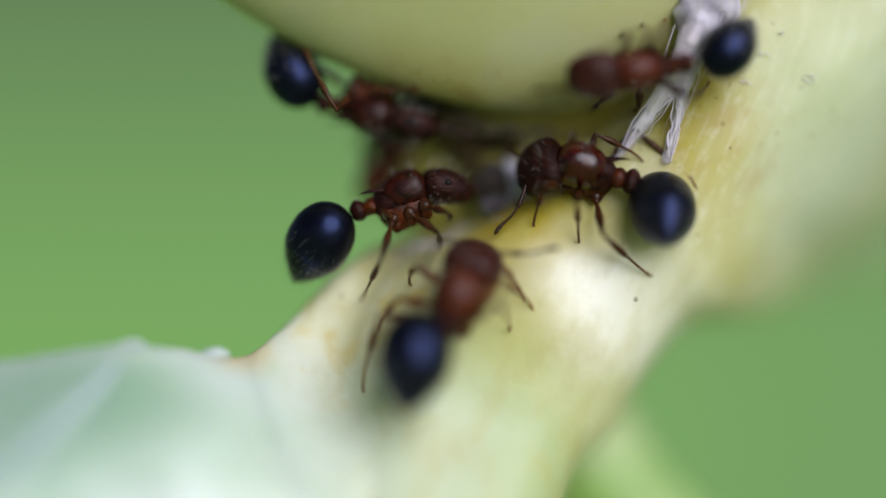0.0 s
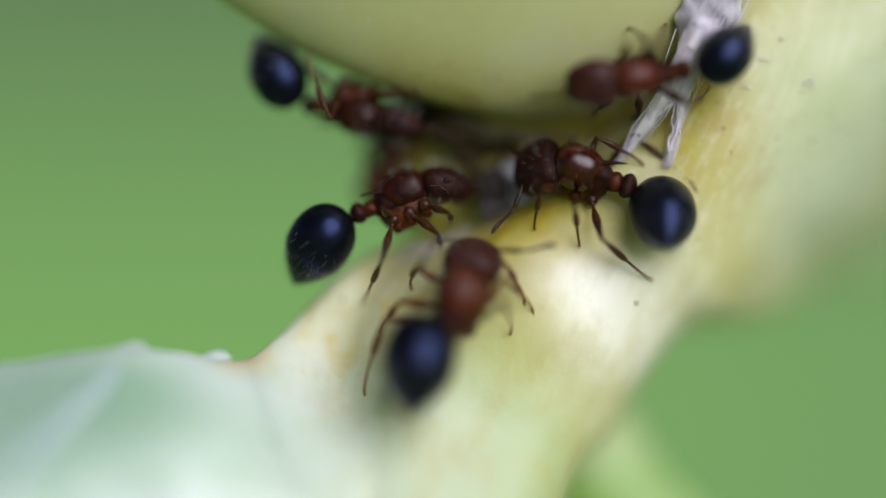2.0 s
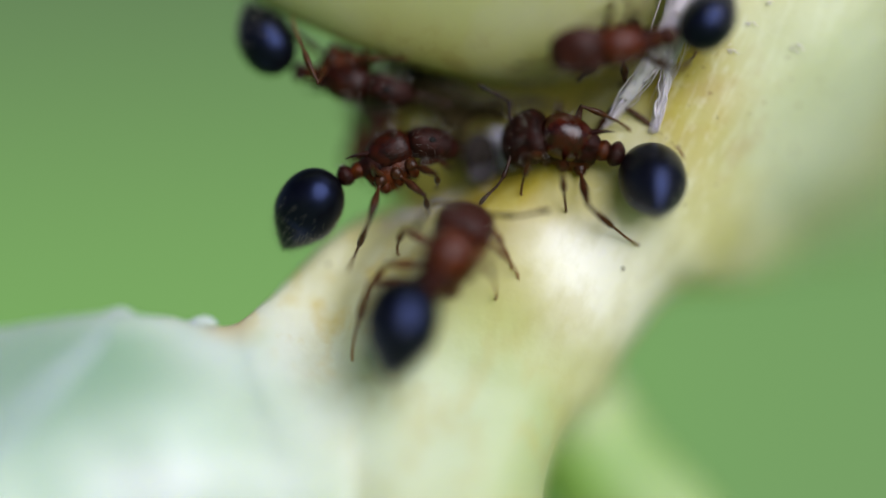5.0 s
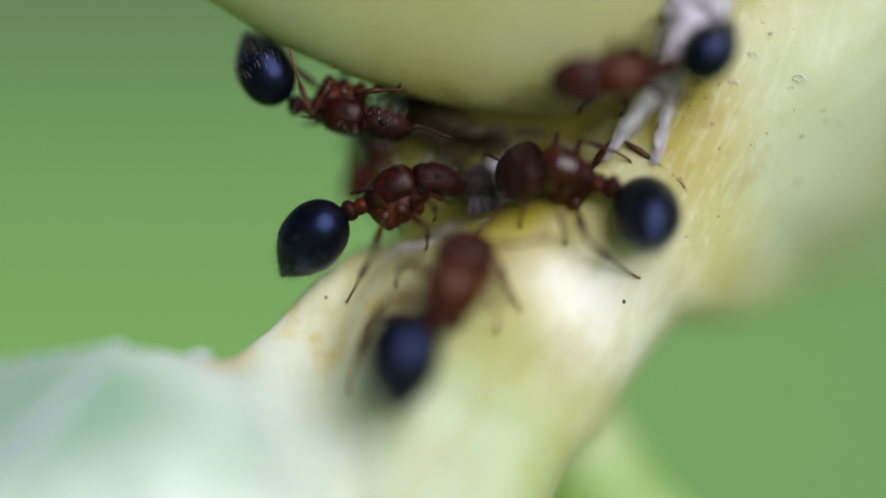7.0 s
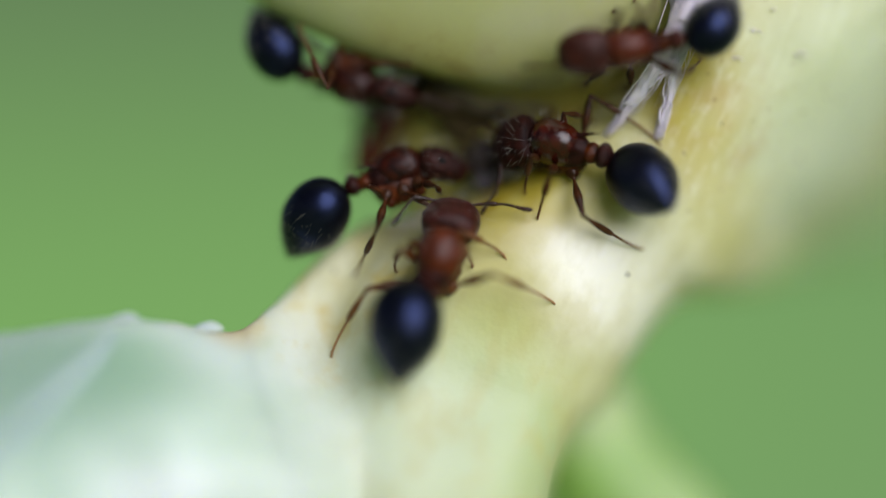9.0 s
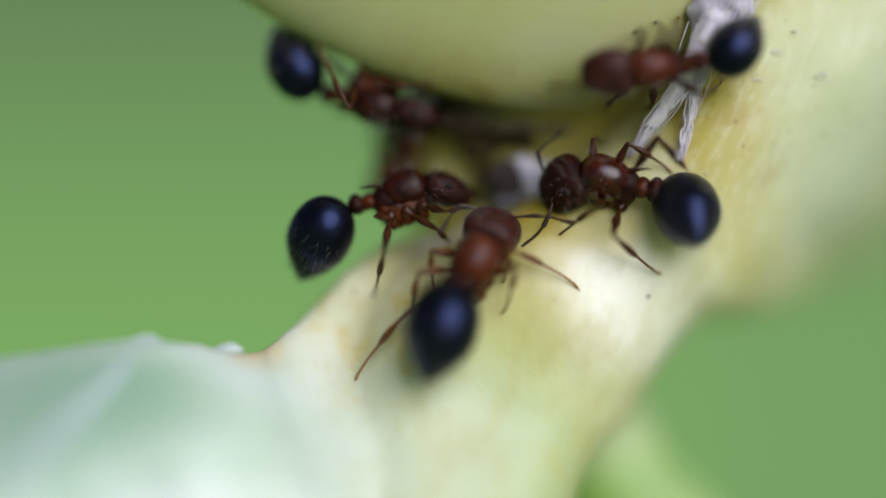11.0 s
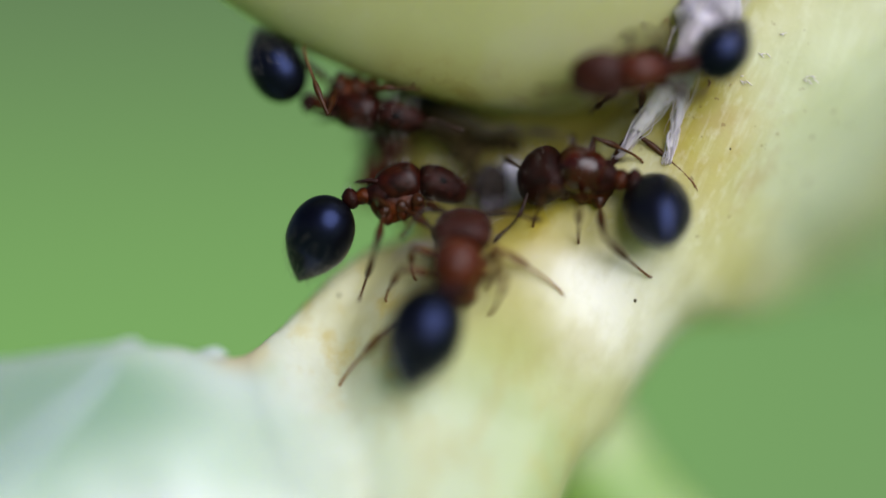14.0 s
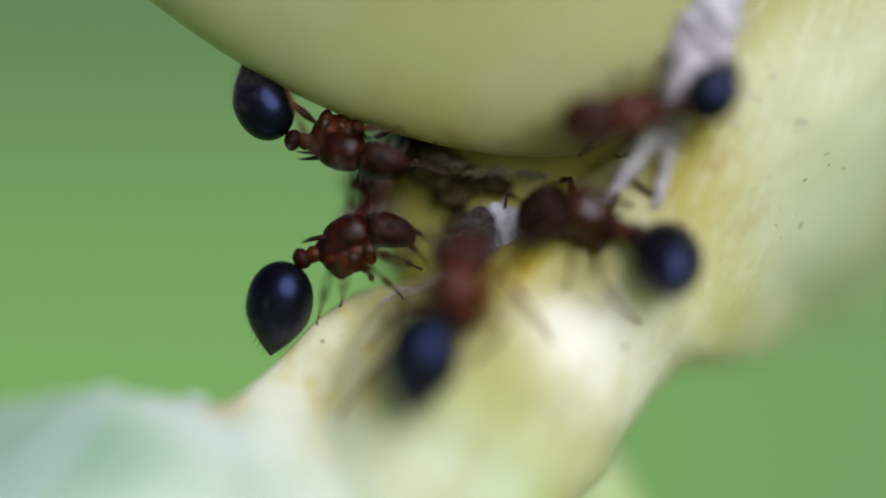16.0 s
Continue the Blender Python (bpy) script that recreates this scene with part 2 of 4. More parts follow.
# darkened copy of RED: the bud's shade put into the cuticle colour
SHADED_RED = make_cuticle("shaded_red_cuticle", (0.008, 0.0013, 0.001), (0.038, 0.0054, 0.0016), 0.30, 0.7, 0.24, (0.3, 2.0, 2.0))
TAN = make_cuticle("tan_leg_cuticle", (0.045, 0.014, 0.004), (0.15, 0.055, 0.016), 0.3, 0.3, 0.22)
# RED lightened for the lit ant on the bud and the hidden one
LIGHTENED_CORAL = make_cuticle("lightened_coral_cuticle", (0.034, 0.006, 0.003), (0.125, 0.023, 0.009), 0.25, 0.35, 0.2)
SHIN = make_shin("shin_cuticle", (0.018, 0.006, 0.003), (0.070, 0.024, 0.008), (0.18, 0.078, 0.028))
PALESHIN = make_shin("pale_shin_cuticle", (0.055, 0.019, 0.007), (0.18, 0.072, 0.024), (0.34, 0.18, 0.08))
FEELER = make_cuticle("antenna_cuticle", (0.009, 0.004, 0.003), (0.042, 0.015, 0.009), 0.35, 0.3, 0.3)
EYE = make_cuticle("eye", (0.004, 0.003, 0.003), (0.008, 0.006, 0.006), 0.45, 0.1, 0.10)
HAIR, _t, _b = material("hair", 0.4)
_b.inputs["Base Color"].default_value = (0.64, 0.60, 0.56, 1)
DULLHAIR, _t, _b = material("dull_hair", 0.5)
_b.inputs["Base Color"].default_value = (0.36, 0.33, 0.30, 1)
WAX = make_wax()
FLUFF = make_plain_leaf("fluff", (0.11, 0.085, 0.05), (0.24, 0.19, 0.12), 0.9)
WOOL = make_plain_leaf("wool", (0.66, 0.63, 0.70), (0.88, 0.86, 0.93), 0.9)
DUST = make_plain_leaf("dusty_wax", (0.07, 0.055, 0.06), (0.20, 0.165, 0.19), 0.9)
RIB = make_plain_leaf("wax_rib", (0.15, 0.13, 0.15), (0.30, 0.27, 0.31), 0.9)
STRIPE = make_cuticle("bug_stripe", (0.012, 0.008, 0.006), (0.04, 0.028, 0.02), 0.8, 0.5, 0.15)
SPECK = make_cuticle("speck", (0.025, 0.017, 0.006), (0.08, 0.055, 0.016), 0.8, 0.3, 0.2)
SILK, _t, _b = material("silk", 0.7, sss=0.35)
_b.inputs["Base Color"].default_value = (0.80, 0.72, 0.76, 1)
FAR = make_backdrop()


# ---- mesh helpers (all in mm) ----
def finish(name, bm, mat, parent=None, label=""):
    for v in bm.verts:
        v.co *= MM
    bmesh.ops.recalc_face_normals(bm, faces=bm.faces)
    me = bpy.data.meshes.new(name)
    bm.to_mesh(me)
    bm.free()
    me.materials.append(mat)
    for p in me.polygons:
        p.use_smooth = True
    ob = new(name, me)
    ob.parent = parent
    return tagged(ob, label)


def part(name, bm, mat, parent, label="", at=None):
    ob = finish(name, bm, mat, parent, label)
    if at is not None:
        ob.matrix_basis = metres(at)
    return ob


def metres(m):
    m = m.copy()
    m.translation *= MM
    return m


def spline(points, n):
    """n points along a smooth curve through rows of numbers."""
    p = np.array(points, float)
    k = len(p)
    out = []
    for u in np.linspace(0, k - 1, n):
        i = min(int(u), k - 2)
        f = u - i
        a, b, c, d = p[max(i - 1, 0)], p[i], p[i + 1], p[min(i + 2, k - 1)]
        out.append(0.5 * (2 * b + (c - a) * f + (2 * a - 5 * b + 4 * c - d) * f * f + (3 * b - a - 3 * c + d) * f ** 3))
    return np.array(out)


def skin(bm, rings, cap=True):
    """Join rings of points into a closed tube."""
    rows = [[bm.verts.new(q) for q in r] for r in rings]
    for r, s in zip(rows, rows[1:]):
        for i in range(len(r)):
            j = (i + 1) % len(r)
            bm.faces.new((r[i], r[j], s[j], s[i]))
    if cap:
        bm.faces.new(rows[0])
        bm.faces.new(rows[-1][::-1])
    return rows


def loft(bm, profile, n=24, segs=20, rough=0.0, seed=0.0, square=1.0):
    """A body along x from rows (x, half width in y, half height in z, z of the middle)."""
    rings = []
    for x, ry, rz, zc in spline(profile, n):
        ry, rz = max(ry, 0.004), max(rz, 0.004)
        ring = []
        for k in range(segs):
            a = 2 * math.pi * k / segs
            ca, sa = (math.copysign(abs(v) ** square, v) for v in (math.cos(a), math.sin(a)))
            q = Vector((x, ry * ca, zc + rz * sa))
            if rough:
                q += Vector((0, math.cos(a), math.sin(a))) * rough * noise.noise(q * 6 + Vector((seed, 0, 0)))
            ring.append(q)
        rings.append(ring)
    skin(bm, rings)


def wire(bm, points, radii, n=16, segs=8):
    """A thin limb through points."""
    pts = [Vector(q) for q in spline(points, n)]
    rad = spline([(r,) for r in radii], n)[:, 0]
    rings = []
    up = Vector((0.13, 0.21, 0.97))
    for i, q in enumerate(pts):
        d = (pts[min(i + 1, n - 1)] - pts[max(i - 1, 0)]).normalized()
        a = d.cross(up)
        if a.length < 0.1:
            a = d.cross(Vector((1, 0, 0)))
        a.normalize()
        b = d.cross(a)
        up = -b if (-b).dot(up) > 0 else b
        rings.append([q + float(max(rad[i], 0.003)) * (math.cos(t) * a + math.sin(t) * up) for t in [2 * math.pi * k / segs for k in range(segs)]])
    skin(bm, rings)


def ball(bm, centre, rx, ry, rz, n=12, segs=14):
    rings = []
    for i in range(n + 1):
        t = -math.pi / 2 + math.pi * i / n
        r = max(math.cos(t), 0.01)
        rings.append([Vector(centre) + Vector((rx * r * math.cos(a), ry * r * math.sin(a), rz * math.sin(t))) for a in [2 * math.pi * k / segs for k in range(segs)]])
    skin(bm, rings)


def hairs(bm, spots, length, width, lean, rng):
    """Thin tapered hairs at rows of (place, way out)."""
    for q, out in spots:
        out = (Vector(out) + Vector([rng.uniform(-lean, lean) for _ in range(3)])).normalized()
        l = length * rng.uniform(0.6, 1.2)
        a = out.orthogonal().normalized() * width
        b = out.cross(a)
        base = [bm.verts.new(Vector(q) + c) for c in (a, b - a * 0.5, -b - a * 0.5)]
        tip = bm.verts.new(Vector(q) + out * l)
        for i in range(3):
            bm.faces.new((base[i], base[(i + 1) % 3], tip))


def sweep(bm, rows, n=90, segs=64, rough=0.12, seed=3.0, fine=0.02, square=1.0, lag=0.0):
    """A plant limb: rows of (x, y, z, half width, half depth along y and, where it differs, the half width of the upper side)."""
    s = spline(rows, n)
    rings = []
    for i, (x, y, z, w, d, *other) in enumerate(s):
        t = Vector(s[min(i + 1, n - 1)][:3] - s[max(i - 1, 0)][:3])
        t.y = 0
        t.normalize()
        side = t.cross(Vector((0, 1, 0))).normalized()
        deep = side.cross(t).normalized()
        ring = []
        for k in range(segs):
            a = 2 * math.pi * k / segs
            ca, sa = (math.copysign(abs(v) ** square, v) for v in (math.cos(a), math.sin(a)))
            out = side * float(ca * (other[0] if other and ca < 0 else w)) + deep * float(sa * d)
            q = Vector((x, y, z)) + out
            q.y += lag * min(1.0, max(0.0, (w - 3.6) / 1.2)) * max(0.0, ca * w - 0.5) ** 2
            o = out.normalized()
            q += o * (rough * noise.noise(q * 0.45 + Vector((seed, 0, 0))) + fine * noise.noise(q * 2.6))
            ring.append(q)
        rings.append(ring)
    skin(bm, rings)


# ---- the plant ----
def blade_into(bm):
    """The leaf blade, a curved sheet that grows out of the stem's side."""
    margin = spline([(-0.30, 2.40, 0.28), (-1.32, 1.70, 0.12), (-2.32, 1.00, -0.58), (-3.06, 0.70, -1.35), (-3.64, 0.20, -1.87), (-4.20, -0.30, -2.18), (-5.20, -0.70, -1.98), (-6.27, -0.90, -1.86), (-7.61, -1.10, -1.98), (-8.72, -1.30, -2.16), (-10.24, -1.60, -2.43), (-12.17, -2.00, -3.13)], 90)
    foot = spline([(2.00, 2.60, -1.95), (1.70, 2.10, -3.15), (1.30, 1.30, -4.56), (0.80, 0.30, -6.16), (0.10, -0.60, -7.23), (-0.84, -1.30, -7.46), (-2.49, -2.30, -7.44), (-4.16, -3.10, -7.47), (-5.78, -3.90, -7.54), (-7.58, -4.60, -7.42), (-9.78, -5.20, -7.34), (-12.47, -5.20, -7.34)], 90)
    rows = []
    for j in range(41):
        f = j / 40
        row = []
        for i in range(90):
            q = Vector(margin[i] * (1 - f) + foot[i] * f)
            q.y += -0.9 * min(1, i / 45) * math.sin(math.pi * min(f * 1.15, 1)) + 0.35 * noise.noise(q * 0.5)
            if j == 0:
                q.z += 0.05 * noise.noise(q * 3)
            row.append(q)
        rows.append(row)
    front = [[bm.verts.new(q) for q in r] for r in rows]
    back = [[bm.verts.new(q + Vector((0, 0.55 if 0 < j else 0.4, 0))) for q in r] for j, r in enumerate(rows)]
    for j in range(40):
        for i in range(89):
            bm.faces.new((front[j][i], front[j][i + 1], front[j + 1][i + 1], front[j + 1][i]))
            bm.faces.new((back[j][i], back[j + 1][i], back[j + 1][i + 1], back[j][i + 1]))
    for i in range(89):
        bm.faces.new((front[0][i], back[0][i], back[0][i + 1], front[0][i + 1]))
        bm.faces.new((front[40][i], front[40][i + 1], back[40][i + 1], back[40][i]))
    for j in range(40):
        for i, k in ((0, 1), (89, -1)):
            f = (front[j][i], front[j + 1][i], back[j + 1][i], back[j][i])
            bm.faces.new(f[::k])


def build_stem():
    root = tagged(new("plant_stem"), "pale yellow-cream plant stem with rusty stains", "stem")
    leaf = tagged(new("stipule_leaf"), "pale mint leaf blade with a toothed margin", "leaf")
    bm = bmesh.new()
    sweep(bm, [(*(13.33, 5.00, 12.35), 9.6, 3.8, 3.6), (*(10.60, 4.50, 8.58), 9.5, 3.7, 3.2), (*(8.30, 4.00, 5.54), 8.2, 3.4, 2.4), (*(5.76, 3.70, 2.63), 4.9, 3.2, 1.6), (*(3.64, 3.50, 1.03), 3.4, 3.0, 1.4),
               (*(1.84, 3.10, -0.62), 3.45, 3.1, 1.7), (*(0.77, 3.05, -2.00), 3.65, 3.1, 2.7), (*(0.20, 2.70, -3.46), 3.3, 3.0, 2.9), (*(0.01, 1.80, -5.06), 2.7, 2.9, 2.5), (*(-0.05, 1.20, -6.53), 2.5, 3.0, 2.4), (*(-0.16, 0.50, -8.56), 2.4, 3.0, 2.4)], n=110, segs=80, square=0.68, lag=0.27)
    # the blade's broad foot
    sweep(bm, [(*(-1.76, 1.75, -1.09), 0.4, 0.6), (*(-2.01, 1.60, -1.92), 0.9, 0.8), (*(-2.06, 1.60, -2.63), 1.1, 0.8), (*(-2.05, 1.55, -3.32), 1.2, 0.8), (*(-2.03, 1.50, -4.00), 1.2, 0.8), (*(-2.03, 1.40, -4.66), 1.2, 0.8), (*(-2.10, 1.10, -6.15), 1.2, 0.8)], n=40, segs=32)
    blade_into(bm)
    raw = finish("raw", bm, PLANT)
    grow = raw.modifiers.new("grow", "REMESH")
    grow.mode, grow.voxel_size = "VOXEL", 0.11 * MM
    ease = raw.modifiers.new("ease", "SMOOTH")
    ease.factor, ease.iterations = 0.5, 30
    whole = raw.evaluated_get(bpy.context.evaluated_depsgraph_get()).to_mesh()
    co = np.empty(len(whole.vertices) * 3)
    whole.vertices.foreach_get("co", co)
    co = co.reshape(-1, 3) / MM
    out = np.array([v.normal for v in whole.vertices])
    faces = [tuple(p.vertices) for p in whole.polygons]
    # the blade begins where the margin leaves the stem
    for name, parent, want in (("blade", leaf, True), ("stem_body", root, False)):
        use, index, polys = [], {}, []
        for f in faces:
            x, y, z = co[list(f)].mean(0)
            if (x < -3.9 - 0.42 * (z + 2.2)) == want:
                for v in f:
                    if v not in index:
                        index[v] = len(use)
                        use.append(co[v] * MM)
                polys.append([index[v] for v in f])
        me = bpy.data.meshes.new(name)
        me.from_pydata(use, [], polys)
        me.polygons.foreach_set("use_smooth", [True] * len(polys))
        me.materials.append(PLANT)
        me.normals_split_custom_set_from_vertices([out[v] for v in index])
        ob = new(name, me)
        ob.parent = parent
    bpy.data.objects.remove(raw)
    # the swelling that the bud grows from
    bm = bmesh.new()
    sweep(bm, [(*(2.28, 4.40, -0.76), 2.6, 1.8), (*(2.01, 4.10, 1.30), 3.0, 1.8), (*(2.26, 3.90, 3.09), 3.3, 1.9), (*(2.75, 3.60, 5.36), 3.2, 2.0)], n=40, segs=40)
    part("node_swelling", bm, NODE, root, "yellow-olive swelling in the crevice")
    # leaf margin: teeth and a pale vein
    for q, w, h in (((-6.31, -0.80, -1.92), 0.26, 0.18), ((-4.65, -0.40, -2.10), 0.24, 0.17)):
        bm = bmesh.new()
        rings = []
        for k in range(9):
            f = k / 8
            g = math.cos(f * math.pi / 2) ** 0.7 + 0.02
            rings.append([Vector((w * (1.5 * g * math.cos(a) + 0.4 * f), 0.13 * g * math.sin(a), h * (1.3 * f - 0.5))) for a in [2 * math.pi * m / 12 for m in range(12)]])
        skin(bm, rings)
        part("margin_tooth", bm, MEMBRANE, leaf, "whitish tooth on the leaf margin", Matrix.Translation(q))
    bm = bmesh.new()
    wire(bm, [(-6.26, -0.95, -1.97), (-6.70, -1.82, -2.60), (-7.36, -2.52, -3.31), (-7.97, -3.33, -4.01), (-8.87, -3.71, -4.94)], [0.10, 0.16, 0.20, 0.22, 0.22], 24, 10)
    part("vein", bm, VEIN, leaf, "whitish vein of the leaf")
    return root


def build_bud():
    root = tagged(new("flower_bud"), "smooth swollen yellow-green bud above the ants", "bud")
    bm = bmesh.new()
    cx, cy, cz = (2.61, 1.20, 2.88)
    rings = []
    for i in range(110):
        h = 17.0 * (i / 109) ** 2
        w = math.sqrt(max(h, 0.0003) / 0.0468) if h < 8 else 13.07 * math.sqrt(max(1 - ((h - 8) / 9.0) ** 2, 0.0005)) + 0.03 * (h - 8)
        ring = []
        for k in range(120):
            a = 2 * math.pi * k / 120
            c = math.cos(a)
            q = Vector(((0.45 if c > 0 else 1.0) * w * c, 0.255 * w * math.sin(a), h))
            q += q.normalized() * 0.10 * noise.noise(q * 0.3)
            ring.append(q + Vector((cx, cy, cz)))
        rings.append(ring)
    skin(bm, rings)
    part("bud_body", bm, BUD, root)
    return root


def build_far_plants():
    stalk = tagged(new("leaf_stalk"), "fresh green leaf stalk below the stem", "stalk")
    bm = bmesh.new()
    sweep(bm, [(*(1.60, 5.30, -2.00), 1.1, 1.0), (*(2.72, 4.80, -3.80), 1.35, 1.1), (*(3.98, 4.60, -5.71), 1.5, 1.2), (*(5.76, 4.20, -7.99), 1.6, 1.3), (*(7.66, 4.00, -10.52), 1.6, 1.3)], n=40, segs=32)
    part("stalk_body", bm, GREEN, stalk)


def build_setting():
    bm = bmesh.new()
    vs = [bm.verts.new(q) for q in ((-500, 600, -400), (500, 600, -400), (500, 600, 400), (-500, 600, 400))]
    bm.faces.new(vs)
    tagged(finish("backdrop", bm, FAR), "glowing backdrop sheet of soft green foliage", "backdrop", kind="structure")
    bm = bmesh.new()
    n = 24
    g = [[bm.verts.new((-3e5 + 6e5 * i / n, -3e5 + 6e5 * j / n, -420)) for i in range(n + 1)] for j in range(n + 1)]
    for j in range(n):
        for i in range(n):
            bm.faces.new((g[j][i], g[j][i + 1], g[j + 1][i + 1], g[j + 1][i]))
    tagged(finish("ground", bm, GRASS), "dark green ground far below the plant", "ground", kind="structure")


# ---- ants ----
# joints of an ant one unit long in each direction, in its own space
NECK, JOINT = Vector((0.43, 0, 0.03)), Vector((-1.10, 0, 0.02))
FEMUR, SHANK = (0.78, 0.84, 1.04), (1.02, 1.16, 1.66)
HIPS = [Vector((x, s * 0.27, -0.38)) for x in (0.22, -0.12, -0.44) for s in (1, -1)]


def heading(place, angle, slope=0.0, twist=0.0):
    """A pose whose x axis points along angle in the upright plane (0: to +x, 90: up), leans by slope away along +y,
    and whose z axis is turned by twist from facing -y."""
    a, s, w = radians(angle), radians(slope), radians(twist)
    x = Vector((math.cos(a) * math.cos(s), math.sin(s), math.sin(a) * math.cos(s)))
    v = Vector((-math.sin(a), 0, math.cos(a)))
    u = v.cross(x)
    if u.y > 0:
        u = -u
    z = u * math.cos(w) + v * math.sin(w)
    y = z.cross(x)
    m = Matrix((x, y, z)).transposed().to_4x4()
    m.translation = place
    return m


def limb(base, hip, foot, a, b, hint):
    """World poses of a two-piece leg from the hip to the foot."""
    h = base @ hip
    v = foot - h
    d = max(min(v.length, (a + b) * 0.985), abs(a - b) + 0.05)
    v.normalize()
    c = (a * a + d * d - b * b) / (2 * a * d)
    c = max(-1, min(1, c))
    hint = hint - v * hint.dot(v)
    hint.normalize()
    knee = h + v * (a * c) + hint * (a * math.sqrt(1 - c * c))
    end = h + v * d

    def along(p, q):
        x = (q - p).normalized()
        z = hint - x * hint.dot(x)
        if z.length < 1e-3:
            z = x.orthogonal()
        z.normalize()
        m = Matrix((x, z.cross(x), z)).transposed().to_4x4()
        m.translation = p
        return m
    return along(h, knee), along(knee, end)


def build_ant(label, seed, size=1.0, scale=1.0, stout=1.0, elbows=(70, 70), skin_tones=None, leg_tones=None):
    """size: of the gaster; scale: of all the rest; stout: the width of thorax and head; elbows: the bend of each antenna in degrees."""
    rng = random.Random(seed)
    shield, brow = skin_tones or (RED, HEADRED)
    thigh, calf = leg_tones or (BROWN, SHIN)
    root = tagged(new("ant"), label, "ant", group="ants on the plant")

    def body(rows, *more):
        bm = bmesh.new()
        loft(bm, [(x * scale, y * scale * stout, z * scale * stout, c * scale) for x, y, z, c in rows], *more)
        return bm

    def fur(name, spots, length, width, lean, mat, parent):
        bm = bmesh.new()
        hairs(bm, [(Vector(q) * scale, out) for q, out in spots], length * scale, width, lean, rng)
        part(name, bm, mat, parent)

    # thorax: a domed shoulder plate, the flanks below it, and the lower hind part with its two spines
    thorax = part("thorax", body(((-0.48, 0.20, 0.22, -0.02), (-0.38, 0.31, 0.34, 0.0), (-0.20, 0.385, 0.415, 0.01), (0.06, 0.42, 0.43, 0.02), (0.28, 0.40, 0.40, 0.02), (0.41, 0.31, 0.31, 0.02), (0.49, 0.18, 0.19, 0.02), (0.52, 0.12, 0.12, 0.02)), 40, 34, 0.006, seed), shield, root)
    part("flank", body(((-0.68, 0.14, 0.12, -0.20), (-0.54, 0.29, 0.30, -0.29), (-0.24, 0.34, 0.36, -0.33), (0.10, 0.34, 0.33, -0.30), (0.33, 0.24, 0.24, -0.20), (0.46, 0.10, 0.10, -0.06)), 30, 26, 0.03, seed + 2), AMBER, thorax, "orange-brown flank")
    for hip in HIPS:
        bm = bmesh.new()
        ball(bm, tuple(scale * c for c in (hip.x, 0.8 * hip.y, hip.z - 0.06)), 0.15 * scale, 0.14 * scale, 0.25 * scale)
        part("coxa", bm, AMBER, thorax)
    hind = part("hind_thorax", body(((-0.73, 0.10, 0.10, -0.05), (-0.66, 0.20, 0.21, -0.05), (-0.54, 0.28, 0.28, -0.06), (-0.38, 0.32, 0.31, -0.07), (-0.22, 0.33, 0.32, -0.07), (-0.06, 0.29, 0.30, -0.06)), 32, 30, 0.012, seed + 1), brow, root)
    for s in (1, -1):
        bm = bmesh.new()
        wire(bm, [tuple(scale * c for c in q) for q in ((-0.38, s * 0.15 * stout, 0.20), (-0.57, s * 0.19 * stout, 0.28), (-0.74, s * 0.23 * stout, 0.32), (-0.88, s * 0.26 * stout, 0.33))], [0.075, 0.045, 0.026, 0.003], 12, 8)
        part("spine", bm, HEADRED, hind)
    spots = []
    for _ in range(44):
        a, x = rng.uniform(0.5, 2.65), rng.uniform(-0.15, 0.4)
        spots.append(((x, 0.39 * stout * math.cos(a), 0.05 + 0.40 * stout * math.sin(a)), (0.1, math.cos(a), math.sin(a))))
    fur("hairs", spots, 0.26, 0.0014, 0.4, HAIR, thorax)
    part("petiole", body(((-0.92, 0.12, 0.11, 0.0), (-0.85, 0.18, 0.15, 0.01), (-0.75, 0.21, 0.17, 0.02), (-0.66, 0.18, 0.16, 0.0), (-0.56, 0.14, 0.13, -0.02)), 18, 18, 0.01, seed), AMBER, root, "orange-red waist")
    node = part("postpetiole", body(((-1.18, 0.10, 0.10, 0.03), (-1.12, 0.19, 0.17, 0.04), (-1.02, 0.235, 0.225, 0.05), (-0.92, 0.20, 0.19, 0.04), (-0.85, 0.10, 0.10, 0.02)), 20, 20, 0.012, seed + 3), brow, root, "dark red knob of the waist")
    fur("hairs", [((-1.0 + rng.uniform(-0.08, 0.08), 0.2 * math.cos(a), 0.05 + 0.2 * math.sin(a)), (-0.4, math.cos(a), math.sin(a))) for a in [rng.uniform(0.3, 2.8) for _ in range(12)]], 0.2, 0.002, 0.3, HAIR, node)
    # gaster: a pointed drop, its front plate large, the hind plates as low overlapping steps
    bm = bmesh.new()
    drop = [(-0.90, 0.06, 0.06, 0), (-0.84, 0.27, 0.24, 0), (-0.66, 0.49, 0.45, 0), (-0.36, 0.640, 0.60, 0), (0.0, 0.675, 0.635, 0), (0.30, 0.622, 0.59, 0),
            (0.58, 0.470, 0.455, 0), (0.80, 0.290, 0.285, 0), (0.96, 0.130, 0.13, 0), (1.06, 0.02, 0.02, 0)]
    rings = []
    for x, ry, rz, _c in spline([tuple(v * size for v in r) for r in drop], 110):
        step = 1.0
        for edge in (0.34, 0.62, 0.82, 0.95):
            if x > edge * size:
                step -= 0.014
        rings.append([Vector((x, step * max(ry, 0.004) * math.cos(a), step * max(rz, 0.004) * math.sin(a))) for a in [2 * math.pi * k / 48 for k in range(48)]])
    skin(bm, rings)
    gaster = part("gaster", bm, BLACK, root, "glossy black pointed gaster")
    bm = bmesh.new()
    spots = []
